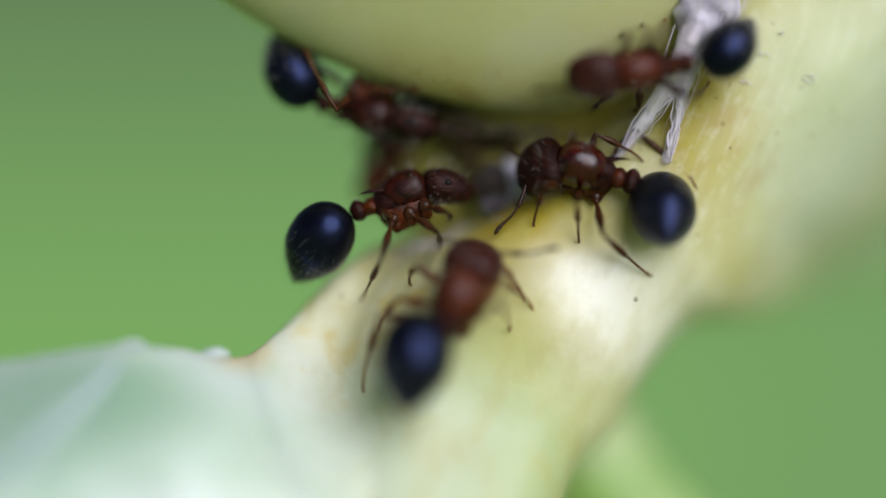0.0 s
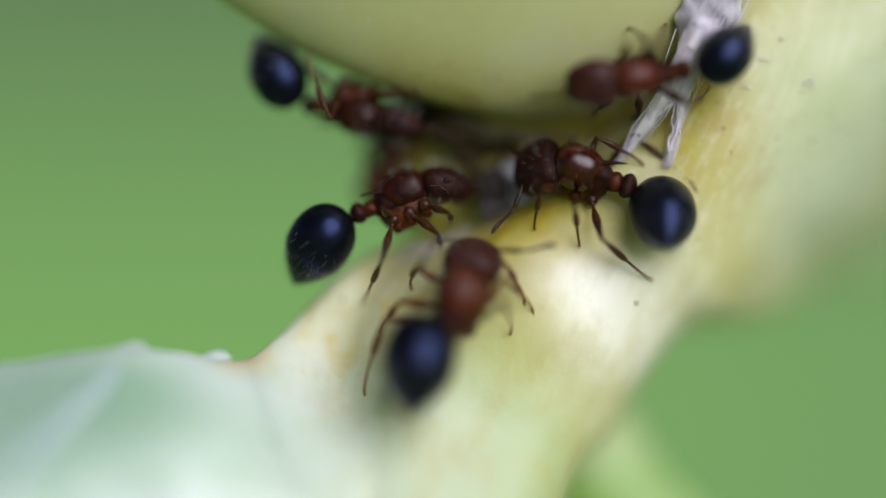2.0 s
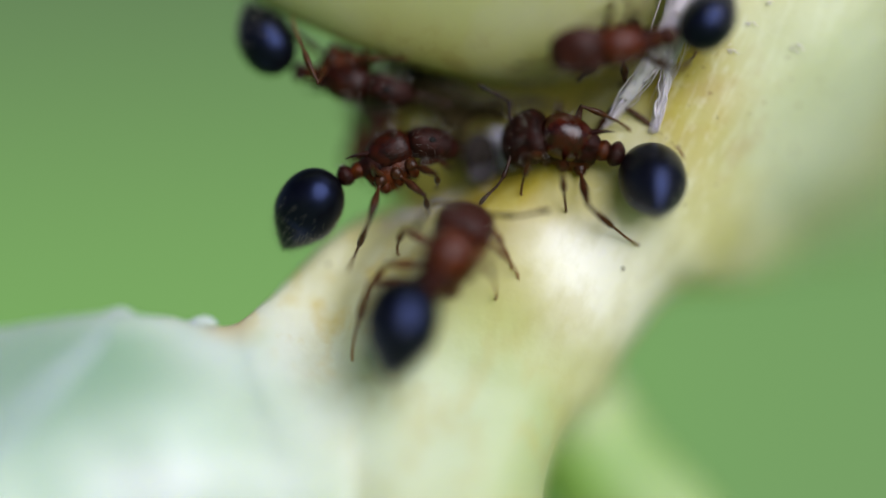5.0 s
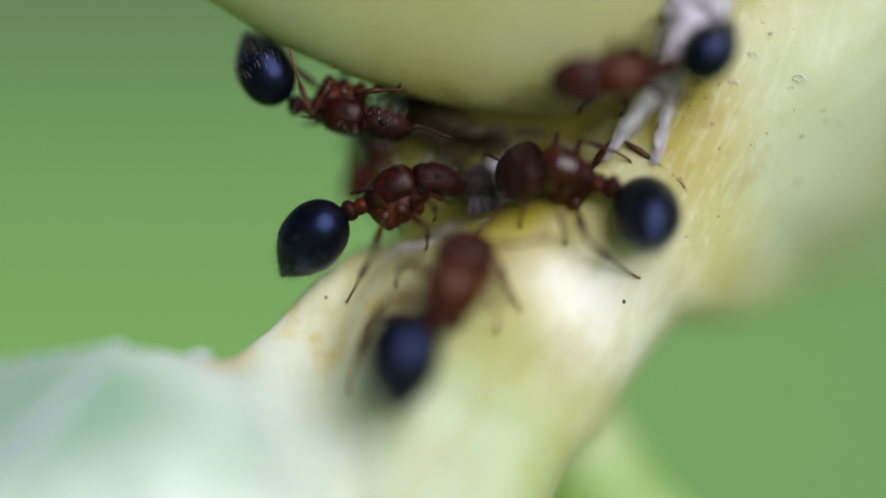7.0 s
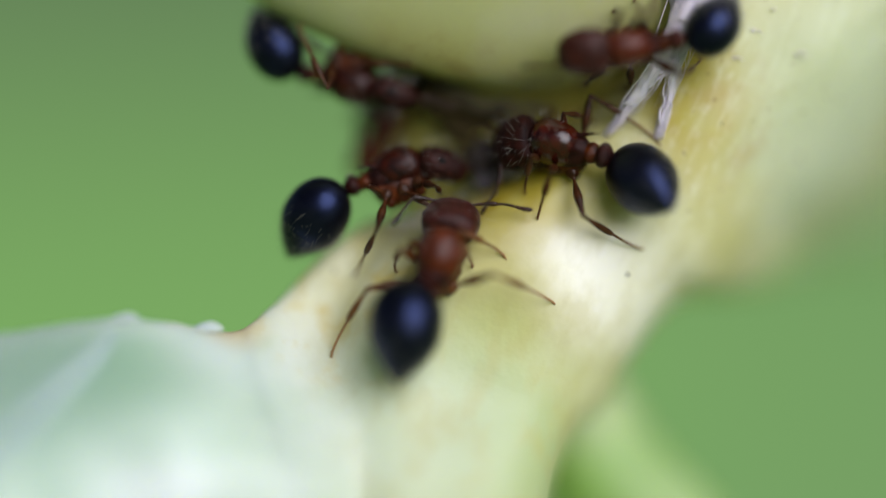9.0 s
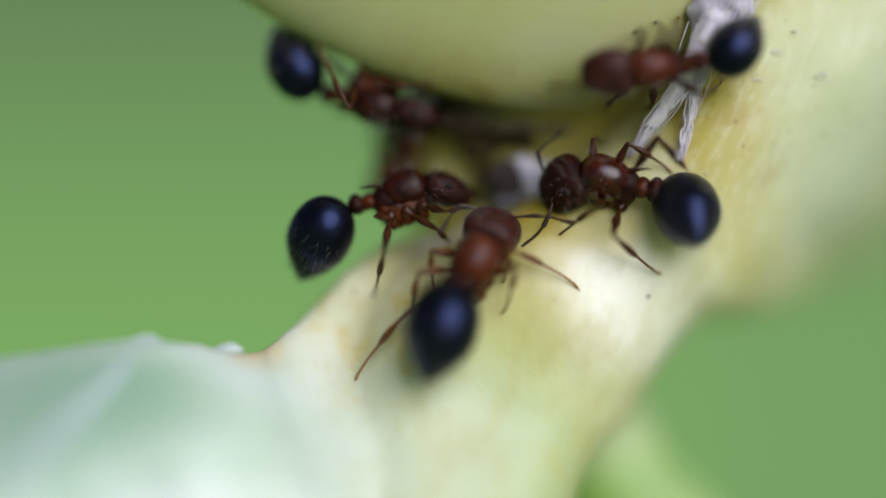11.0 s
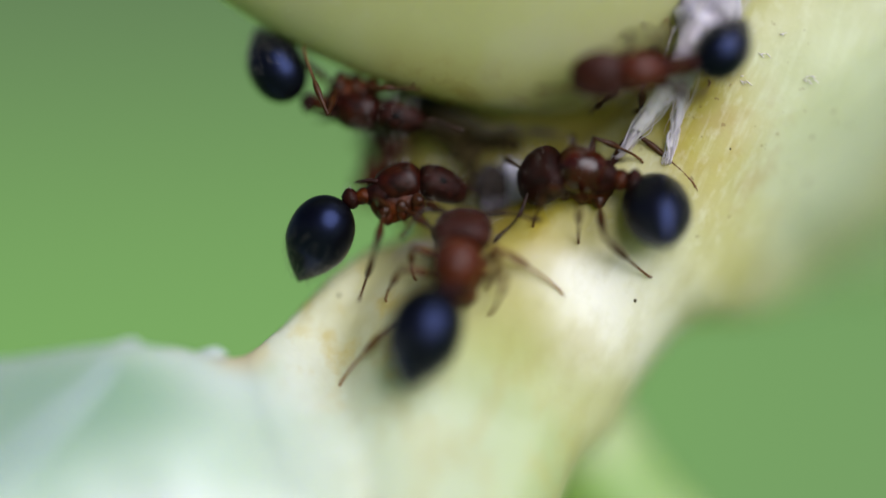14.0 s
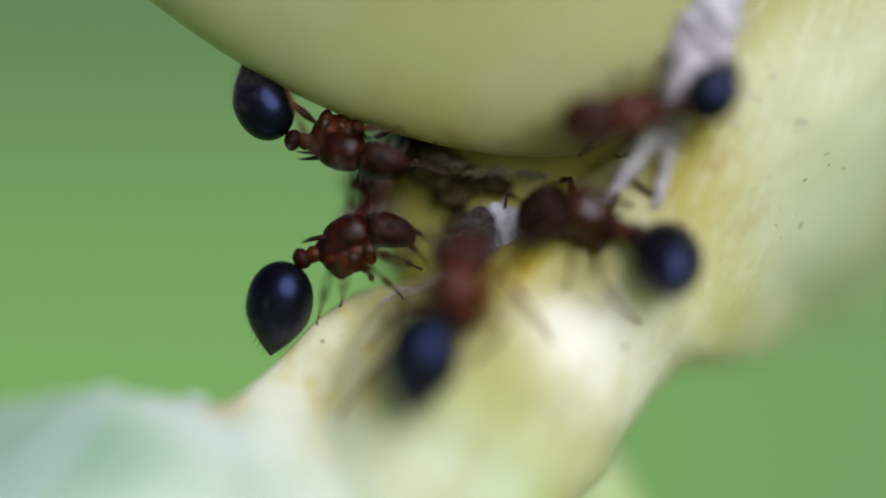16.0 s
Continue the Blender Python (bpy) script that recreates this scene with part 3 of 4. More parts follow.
    for x, r, k in ((-0.1, 0.67, 20), (0.05, 0.66, 30), (0.20, 0.63, 36), (0.34, 0.59, 46), (0.48, 0.52, 46), (0.60, 0.45, 52), (0.72, 0.35, 44), (0.83, 0.26, 40), (0.92, 0.16, 24)):
        for i in range(k):
            a = 2 * math.pi * (i + rng.random()) / k
            spots.append((Vector((x + rng.uniform(-0.08, 0.04), r * math.cos(a), r * 0.95 * math.sin(a))) * size, (3.0, math.cos(a), math.sin(a))))
    hairs(bm, spots, 0.18, 0.0034, 0.25, rng)
    part("hairs", bm, DULLHAIR, gaster)
    # head: broad and square behind, drawn in towards the jaws
    head = part("head", body(((-0.05, 0.14, 0.10, 0), (-0.03, 0.30, 0.18, 0), (0.04, 0.43, 0.28, 0), (0.22, 0.50, 0.345, 0), (0.48, 0.505, 0.345, -0.01), (0.70, 0.45, 0.30, -0.03), (0.87, 0.36, 0.23, -0.06), (0.98, 0.22, 0.14, -0.08), (1.01, 0.09, 0.07, -0.09)), 38, 34, 0.018, seed + 5, 0.86), brow, root)
    for s in (1, -1):
        bm = bmesh.new()
        ball(bm, tuple(scale * c for c in (0.40, s * 0.475 * stout, 0.06)), 0.085 * scale, 0.05 * scale, 0.075 * scale)
        part("eye", bm, EYE, head, "small black eye")
        bm = bmesh.new()
        wire(bm, [tuple(scale * c for c in q) for q in ((0.76, s * 0.22, -0.10), (0.92, s * 0.17, -0.13), (1.00, s * 0.03, -0.14))], [0.09, 0.07, 0.015], 8, 8)
        part("mandible", bm, HEADRED, head)
    spots = []
    for _ in range(120):
        a, x = rng.uniform(0, 6.28), rng.uniform(-0.02, 0.8)
        r = (0.49 - 0.55 * (x - 0.35) ** 2) * stout
        spots.append(((x, r * math.cos(a), 0.75 * r * math.sin(a)), (0.1, math.cos(a), math.sin(a))))
    fur("hairs", spots, 0.44, 0.0014, 0.3, HAIR, head)
    feelers = []
    for s, bend in zip((1, -1), elbows):
        # a slim scape that thickens towards the elbow, then a beaded whip with a three-bead club
        bm = bmesh.new()
        wire(bm, [(0, 0, 0), (0.10, 0, 0.01), (0.40, 0, 0.02), (0.56, 0, 0.01), (0.62, 0, 0)], [0.026, 0.022, 0.040, 0.050, 0.030], 16, 9)
        way = Vector((math.cos(radians(bend)), 0, -math.sin(radians(bend))))
        whip = [Vector((0.60, 0, 0)) + way * (0.70 * k / 12) + Vector((0, 0, 0.02 * math.sin(0.5 * k))) for k in range(13)]
        wire(bm, whip, [0.024, 0.027, 0.024, 0.028, 0.025, 0.030, 0.027, 0.034, 0.036, 0.046, 0.044, 0.040, 0.012], 44, 9)
        bmesh.ops.scale(bm, vec=(scale,) * 3, verts=bm.verts)
        feelers.append(part("antenna", bm, FEELER, head))
    legs = []
    for i, hip in enumerate(HIPS):
        k = i // 2
        bm = bmesh.new()
        a = FEMUR[k]
        wire(bm, [(-0.08, 0, 0), (0.03, 0, 0), (0.13, 0, 0), (0.19, 0, 0), (0.30, 0, 0.005), (0.55 * a, 0, 0.01), (0.80 * a, 0, 0.005), (a, 0, 0), (a + 0.02, 0, -0.01)], [0.10, 0.145, 0.10, 0.045, 0.042, 0.090, 0.066, 0.042, 0.03], 30, 10)
        bmesh.ops.scale(bm, vec=(scale,) * 3, verts=bm.verts)
        femur = part("leg", bm, thigh, root)
        bm = bmesh.new()
        b = SHANK[k]
        wire(bm, [(-0.01, 0, 0), (0.10 * b, 0, 0.02), (0.28 * b, 0, 0.04), (0.42 * b, 0, 0.045), (0.48 * b, 0, 0.04)], [0.040, 0.036, 0.066, 0.058, 0.030], 18, 9)
        wire(bm, [(0.46 * b, 0, 0.04), (0.60 * b, 0, 0.045), (0.74 * b, 0, 0.04), (0.90 * b, 0, 0.01), (0.985 * b, 0, -0.03)], [0.030, 0.027, 0.025, 0.024, 0.028], 18, 8)
        for f in (0.70, 0.79, 0.86, 0.92):
            ball(bm, (f * b, 0, 0.045 - 0.16 * max(0, f - 0.7)), 0.030, 0.031, 0.030, 6, 8)
        for side in (1, -1):
            wire(bm, [(0.98 * b, 0, -0.03), (1.01 * b, side * 0.02, -0.04), (1.03 * b, side * 0.035, -0.065)], [0.012, 0.009, 0.002], 5, 5)
        bmesh.ops.scale(bm, vec=(scale,) * 3, verts=bm.verts)
        shank = part("shank", bm, calf, femur, "thin brown shank with a pale beaded foot")
        legs.append((femur, shank))
    return root, head, gaster, feelers, legs, scale, size


def between(rows, t):
    """Numbers of a table at t, straight from row to row."""
    if t <= rows[0][0]:
        return rows[0][1:]
    for a, b in zip(rows, rows[1:]):
        if t <= b[0]:
            f = (t - a[0]) / (b[0] - a[0])
            return tuple(p + (q - p) * f for p, q in zip(a[1:], b[1:]))
    return rows[-1][1:]


def aligned(place, way, over):
    """A pose at place whose x axis points along way and whose z axis leans towards over."""
    x = Vector(way).normalized()
    z = Vector(over) - x * Vector(over).dot(x)
    if z.length < 1e-3:
        z = x.orthogonal()
    z.normalize()
    m = Matrix((x, z.cross(x), z)).transposed().to_4x4()
    m.translation = place
    return m


def body_pose(ant, body, depth, lean, t):
    x, z, angle = between(body, t)
    slope, twist = between(lean, t)
    return heading((x, between(depth, t)[0], z), angle, slope, twist)


def move_ant(ant, depth, lean, body, tail, tilt, nod, feet, whips):
    """Keys an ant: body rows (t, x, z, angle), depth rows (t, y), lean rows (t, slope, twist), tail rows (t, x, z) of the gaster's middle and tilt
    rows (t, axis, slope) of its axis, nod rows (t, turn, slope, twist) of the head, for each of six legs rows (t, foot x, y, z, the way x, y, z that its knee points), and for each antenna
    rows (t, scape x, y, z, whip x, y, z) of the ways that its two pieces point."""
    root, head, gaster, feelers, legs, scale, size = ant
    ticks = sorted({r[0] for r in body} | {r[0] for r in tail} | {r[0] for r in lean} | {r[0] for f in feet for r in f} | {r[0] for w in whips for r in w} | {0.0, 16.0})
    rows, heads, tails = [], [], []
    limbs = [([], []) for _ in legs]
    whisks = [[] for _ in feelers]
    for t in ticks:
        m = body_pose(ant, body, depth, lean, t)
        angle = between(body, t)[2]
        inv = m.inverted()
        rows.append((t, metres(m)))
        gx, gz = between(tail, t)
        axis, tip = between(tilt, t)
        joint = m @ (JOINT * scale)
        g = heading((gx, joint.y - 0.03 * size + 0.20 * size * math.sin(radians(tip)), gz), axis, tip, 0)
        tails.append((t, metres(inv @ g)))
        turn, sink, roll = between(nod, t)
        slope, twist = between(lean, t)
        h = heading(m @ (NECK * scale), angle + turn, slope + sink, twist + roll)
        heads.append((t, metres(inv @ h)))
        for i, hip in enumerate(HIPS):
            fx, fy, fz, *hint = between(feet[i], t)
            f, s = limb(m, hip * scale, Vector((fx, fy, fz)), FEMUR[i // 2] * scale, SHANK[i // 2] * scale, Vector(hint))
            limbs[i][0].append((t, metres(inv @ f)))
            limbs[i][1].append((t, metres(f.inverted() @ s)))
        for k, side in enumerate((1, -1)):
            ways = between(whips[k], t)
            w = aligned(h @ (Vector((0.66, side * 0.20, 0.20)) * scale), ways[:3], -Vector(ways[3:]))
            whisks[k].append((t, metres(h.inverted() @ w)))
    walk(root, rows)
    walk(head, heads)
    walk(gaster, tails)
    for (femur, shank), (fr, sr) in zip(legs, limbs):
        walk(femur, fr)
        walk(shank, sr)
    for feeler, made in zip(feelers, whisks):
        walk(feeler, made)


ANTS = [
    build_ant("red-brown ant with a black gaster hanging under the bud", 12, 0.90, 1.02, 1.0, (40, 40), (SHADED_RED, HEADRED)),
    build_ant("red-brown ant with a black gaster on the stem's edge", 13, 1.02, 1.04, 1.0, (40, 25), (SHADED_RED, HEADRED)),
    build_ant("red-brown ant seen from behind on the pale stem", 14, 1.1, 1.10, 1.08, (60, 12), (LIT_ORANGE, LIT_RUSSET), (TAN, PALESHIN)),
    build_ant("dark red ant with a bluish-black gaster on the stem", 15, 1.04, 1.08, 1.08, (22, 60)),
    build_ant("red ant with a black gaster on the yellow-green bud", 16, 0.79, 1.0, 0.95, (25, 40), (LIGHTENED_CORAL, LIT_RUSSET)),
    build_ant("reddish ant half hidden behind the stem", 10, 0.9, 0.95, 1.0, (50, 50), (LIGHTENED_CORAL, LIGHTENED_CORAL)),
]


def motions():
    # red-brown ant with a black gaster hanging under the bud
    move_ant(ANTS[0], [(0, 1.25), (16, 1.25)], [(0, -4, -75)],
             [(0, -1.437, 2.915, -13.841), (1, -1.502, 2.982, -15.244), (2, -1.739, 2.971, -12.947), (3, -1.658, 2.988, -12.994), (5.5, -1.661, 2.919, -13.357), (6.5, -1.697, 2.887, -12.616), (9, -1.688, 3.037, -13.668), (12.5, -1.605, 3.009, -14.181), (14.5, -1.721, 2.987, -9.195), (16, -1.706, 3.044, -12.53)],
             [(0, -3.116, 3.777), (1, -3.269, 3.799), (2, -3.478, 3.846), (5.5, -3.395, 3.825), (9, -3.368, 3.842), (12.5, -3.37, 3.896), (14.5, -3.434, 3.877), (16, -3.362, 3.982)],
             [(0, 118, 10), (16, 118, 10)],
             [(0, -6, 4, 0), (16, -8, 4, 0)],
             [[(0, 0.29, 1.02, 3.16, 0.07, 0.32, 0.94)],
              [(0, -0.36, 0.83, 3.39, -0.62, -0.77, 0.17)],
              [(0, -0.47, 0.72, 3.49, 0.3, 0.91, -0.29)],
              [(0, -1.88, 0.86, 3.9, 0.05, 0.67, 0.74)],
              [(0, -2.84, 0.88, 4.33, -0.33, -0.8, -0.49)],
              [(0, -2.72, 3.01, 4.21, -0.63, -0.63, 0.45)]],
             [[(0, 0.8, -0.1, 0.3, 0.8, -0.1, -0.4)],
              [(0, 0.8, 0.1, 0.4, 0.8, 0.1, -0.3)]])
    # red-brown ant with a black gaster on the stem's edge
    move_ant(ANTS[1], [(0, 0.6), (5.5, 0.6), (6.5, 0.8), (14, 0.6), (16, 1.25)], [(0, 5, 90)],
             [(0, -0.705, 1.206, 23.69), (1.5, -0.745, 1.275, 26.386), (3, -0.753, 1.294, 26.782), (5.5, -0.742, 1.384, 28.9), (6.5, -0.61, 1.361, 28.173), (7, -0.617, 1.303, 27.632), (9, -0.681, 1.182, 22.058), (11.3, -1.008, 1.162, 17.864), (12.5, -0.871, 1.185, 20.298), (14, -0.798, 1.35, 17.655), (14.5, -1.005, 1.408, 21.608), (15, -1.062, 1.304, 20.06), (15.5, -1.328, 1.204, 20.312), (16, -1.566, 1.188, 26.865)],
             [(0, -2.518, 0.181), (1.5, -2.548, 0.223), (3, -2.506, 0.196), (5.5, -2.489, 0.232), (7, -2.361, 0.27), (9, -2.473, 0.168), (11.3, -2.794, 0.206), (12.5, -2.654, 0.214), (14, -2.469, 0.28), (14.5, -2.651, 0.263), (15, -2.671, 0.142), (15.5, -2.873, -0.016), (16, -2.99, -0.206)],
             [(0, -123, 20), (5.5, -123, 18), (7, -130, 18), (9, -125, 18), (11.3, -115, 18), (14.5, -116, 16), (15.5, -106, 10), (16, -100, 8)],
             [(0, -32, 6, 0), (16, -34, 6, 0)],
             [[(0, 0.55, 1.34, 0.98, 0.42, -0.89, 0.18), (14.5, 0.55, 1.34, 0.98, 0.42, -0.89, 0.18), (15.5, 0.13, 2, 0.62, 0.38, -0.69, 0.62), (16, 0.13, 2, 0.62, 0.38, -0.69, 0.62)],
              [(0, 0.2, 0.79, 0.63, 0.58, -0.79, -0.18), (14.5, 0.2, 0.79, 0.63, 0.58, -0.79, -0.18), (15.5, -0.01, 1.45, 0.53, 0.34, -0.94, -0.09), (16, -0.01, 1.45, 0.53, 0.34, -0.94, -0.09)],
              [(0, -0.68, 1.32, 0.58, -0.77, 0.26, 0.58), (14.5, -0.68, 1.32, 0.58, -0.77, 0.26, 0.58), (15.5, -1.07, 1.98, 0.26, 0.45, -0.82, -0.35), (16, -1.07, 1.98, 0.26, 0.45, -0.82, -0.35)],
              [(0, 0.02, 1.02, 0.02, 0.54, -0.8, -0.27), (14.5, 0.02, 1.02, 0.02, 0.54, -0.8, -0.27), (15.5, -0.4, 1.27, -0.09, 0.27, -0.96, -0.01), (16, -0.4, 1.27, -0.09, 0.27, -0.96, -0.01)],
              [(0, -0.65, 1.3, 0.5, 0.75, -0.62, -0.22), (14.5, -0.65, 1.3, 0.5, 0.75, -0.62, -0.22), (15.5, -2.21, 1.12, -0.64, -0.19, 0.96, -0.22), (16, -2.21, 1.12, -0.64, -0.19, 0.96, -0.22)],
              [(0, -1.66, 0.92, -1.09, -0.02, -0.94, -0.34), (14.5, -1.66, 0.92, -1.09, -0.02, -0.94, -0.34), (15.5, -1.73, 1.43, -0.27, 0.21, -0.86, -0.46), (16, -1.73, 1.43, -0.27, 0.21, -0.86, -0.46)]],
             [[(0, 0.5, 0.8, -0.3, 0.3, 0.8, -0.5)],
              [(0, 0.6, 0.6, -0.4, 0.5, 0.8, -0.3)]])
    # red-brown ant seen from behind on the pale stem
    move_ant(ANTS[2], [(0, -1.05), (7, -1), (7.5, -0.55), (14, -0.55), (16, -0.62)], [(0, 22, 12), (7, 22, 12), (7.6, 20, 12), (16, 22, 12)],
             [(0, 0.392, -0.936, 66.312), (1, 0.434, -0.942, 72.772), (2, 0.426, -0.849, 71.532), (3, 0.424, -0.842, 76.092), (5.5, 0.491, -0.766, 61.442), (6.5, 0.617, -0.77, 68.202), (7, 0.531, -0.728, 66.632), (7.5, 0.342, -0.616, 52.364), (8, 0.284, -0.561, 63.596), (8.5, 0.352, -0.659, 73.228), (9, 0.182, -0.621, 72.66), (9.2, 0.161, -0.768, 77.365), (11.3, 0.507, -0.281, 60.268), (11.5, 0.506, -0.318, 73.774), (12, 0.008, -0.564, 72.436), (12.5, 0.049, -0.662, 73.099), (13, 0.06, -0.543, 76.57), (13.5, 0.326, -0.384, 75.142), (14, 0.402, -0.316, 79.313), (14.5, 0.534, -0.309, 80.785), (15, 0.39, -0.153, 73.656), (15.5, 0.604, -0.127, 75.628), (16, 0.696, 0.125, 80.499)],
             [(0, -0.49, -2.156), (1, -0.404, -2.199), (2, -0.422, -2.141), (3, -0.452, -2.078), (5.5, -0.475, -2.139), (6.5, -0.414, -2.026), (7, -0.439, -2.105), (7.5, -0.5, -2.085), (8, -0.463, -2.073), (8.5, -0.46, -2.036), (9, -0.524, -2.074), (9.2, -0.57, -2.147), (11.3, -0.185, -1.647), (11.5, -0.186, -1.714), (12, -0.353, -2.003), (12.5, -0.401, -2.074), (13, -0.49, -1.959), (13.5, -0.358, -1.751), (14, -0.256, -1.687), (14.5, -0.194, -1.621), (15, -0.199, -1.565), (15.5, -0.212, -1.401), (16, 0.005, -1.215)],
             [(0, -99, -15), (3, -99, -15), (5.5, -103, -15), (7, -97, -15), (7.5, -105, -10), (8.5, -95, -10), (9.2, -100, -10), (11.3, -108, -10), (12.5, -97, -10), (14.5, -113, -10), (16, -105, -10)],
             [(0, -6, 26, 0), (16, 2, 30, 0)],
             [[(0, -0.61, 0.45, -0.73, -0.56, -0.54, 0.63), (7, -0.61, 0.45, -0.73, -0.56, -0.54, 0.63), (7.6, -0.34, 0.28, -0.78, -0.68, -0.73, 0.04), (9.2, -0.34, 0.28, -0.78, -0.68, -0.73, 0.04), (11.4, -0.47, 0.46, -0.63, -0.78, -0.48, 0.4), (16, -0.47, 0.46, -0.63, -0.78, -0.48, 0.4)],
              [(0, 1.79, -0.04, -1.02, 0.14, -0.2, 0.97), (7, 1.79, -0.04, -1.02, 0.14, -0.2, 0.97), (7.6, 0.87, -0.05, -0.89, 0.38, -0.92, 0.11), (9.2, 0.87, -0.05, -0.89, 0.38, -0.92, 0.11), (11.4, 1.02, -0.06, -0.82, 0.27, -0.67, 0.69), (16, 1.02, -0.06, -0.82, 0.27, -0.67, 0.69)],
              [(0, -1.28, 0.26, -1.66, -0.61, -0.6, 0.51), (7, -1.28, 0.26, -1.66, -0.61, -0.6, 0.51), (7.6, -0.76, 0.34, -0.98, -0.61, -0.7, 0.37), (9.2, -0.76, 0.34, -0.98, -0.61, -0.7, 0.37), (11.4, -1.1, 0.49, -1.07, -0.6, -0.66, 0.45), (16, -1.1, 0.49, -1.07, -0.6, -0.66, 0.45)],
              [(0, 1.97, -0.03, -1.2, 0.17, -0.45, 0.88), (7, 1.97, -0.03, -1.2, 0.17, -0.45, 0.88), (7.6, 1.56, -0.05, -0.66, -0.14, -0.48, 0.86), (9.2, 1.56, -0.05, -0.66, -0.14, -0.48, 0.86), (11.4, 1.09, -0.04, -1.35, 0.46, -0.72, 0.52), (16, 1.09, -0.04, -1.35, 0.46, -0.72, 0.52)],
              [(0, -1.6, -0.02, -2.94, -0.73, -0.22, 0.64), (7, -1.6, -0.02, -2.94, -0.73, -0.22, 0.64), (7.6, -2.14, 0.21, -2.76, -0.61, -0.56, 0.56), (9.2, -2.14, 0.21, -2.76, -0.61, -0.56, 0.56), (11.4, -2.06, 0.18, -2.81, -0.63, -0.6, 0.5), (16, -2.06, 0.18, -2.81, -0.63, -0.6, 0.5)],
              [(0, 1.5, -0.01, -1.66, 0.57, -0.6, 0.56), (7, 1.5, -0.01, -1.66, 0.57, -0.6, 0.56), (7.6, 2.6, 0.02, -1.64, 0.23, -0.87, 0.43), (9.2, 2.6, 0.02, -1.64, 0.23, -0.87, 0.43), (11.4, 2.62, 0.07, -0.88, -0.14, -0.21, 0.97), (16, 2.62, 0.07, -0.88, -0.14, -0.21, 0.97)]],
             [[(0, -0.9, -0.3, 0.1, -0.4, -0.3, -0.8), (7, -0.9, -0.3, 0.1, -0.4, -0.3, -0.8), (8, -0.9, -0.2, 0.15, -0.3, -0.3, -0.8), (16, -0.9, -0.2, 0.1, -0.4, -0.3, -0.8)],
              [(0, 1, -0.1, -0.08, 1, -0.05, 0.08), (7, 1, -0.1, -0.08, 1, -0.05, 0.08), (8, 0.9, 0, 0.05, 0.95, -0.1, -0.2), (9.2, 0.9, 0, 0.05, 0.95, -0.1, -0.2), (11.5, 1, -0.1, 0.03, 1, -0.1, -0.2), (16, 1, -0.1, 0.03, 1, -0.1, -0.2)]])
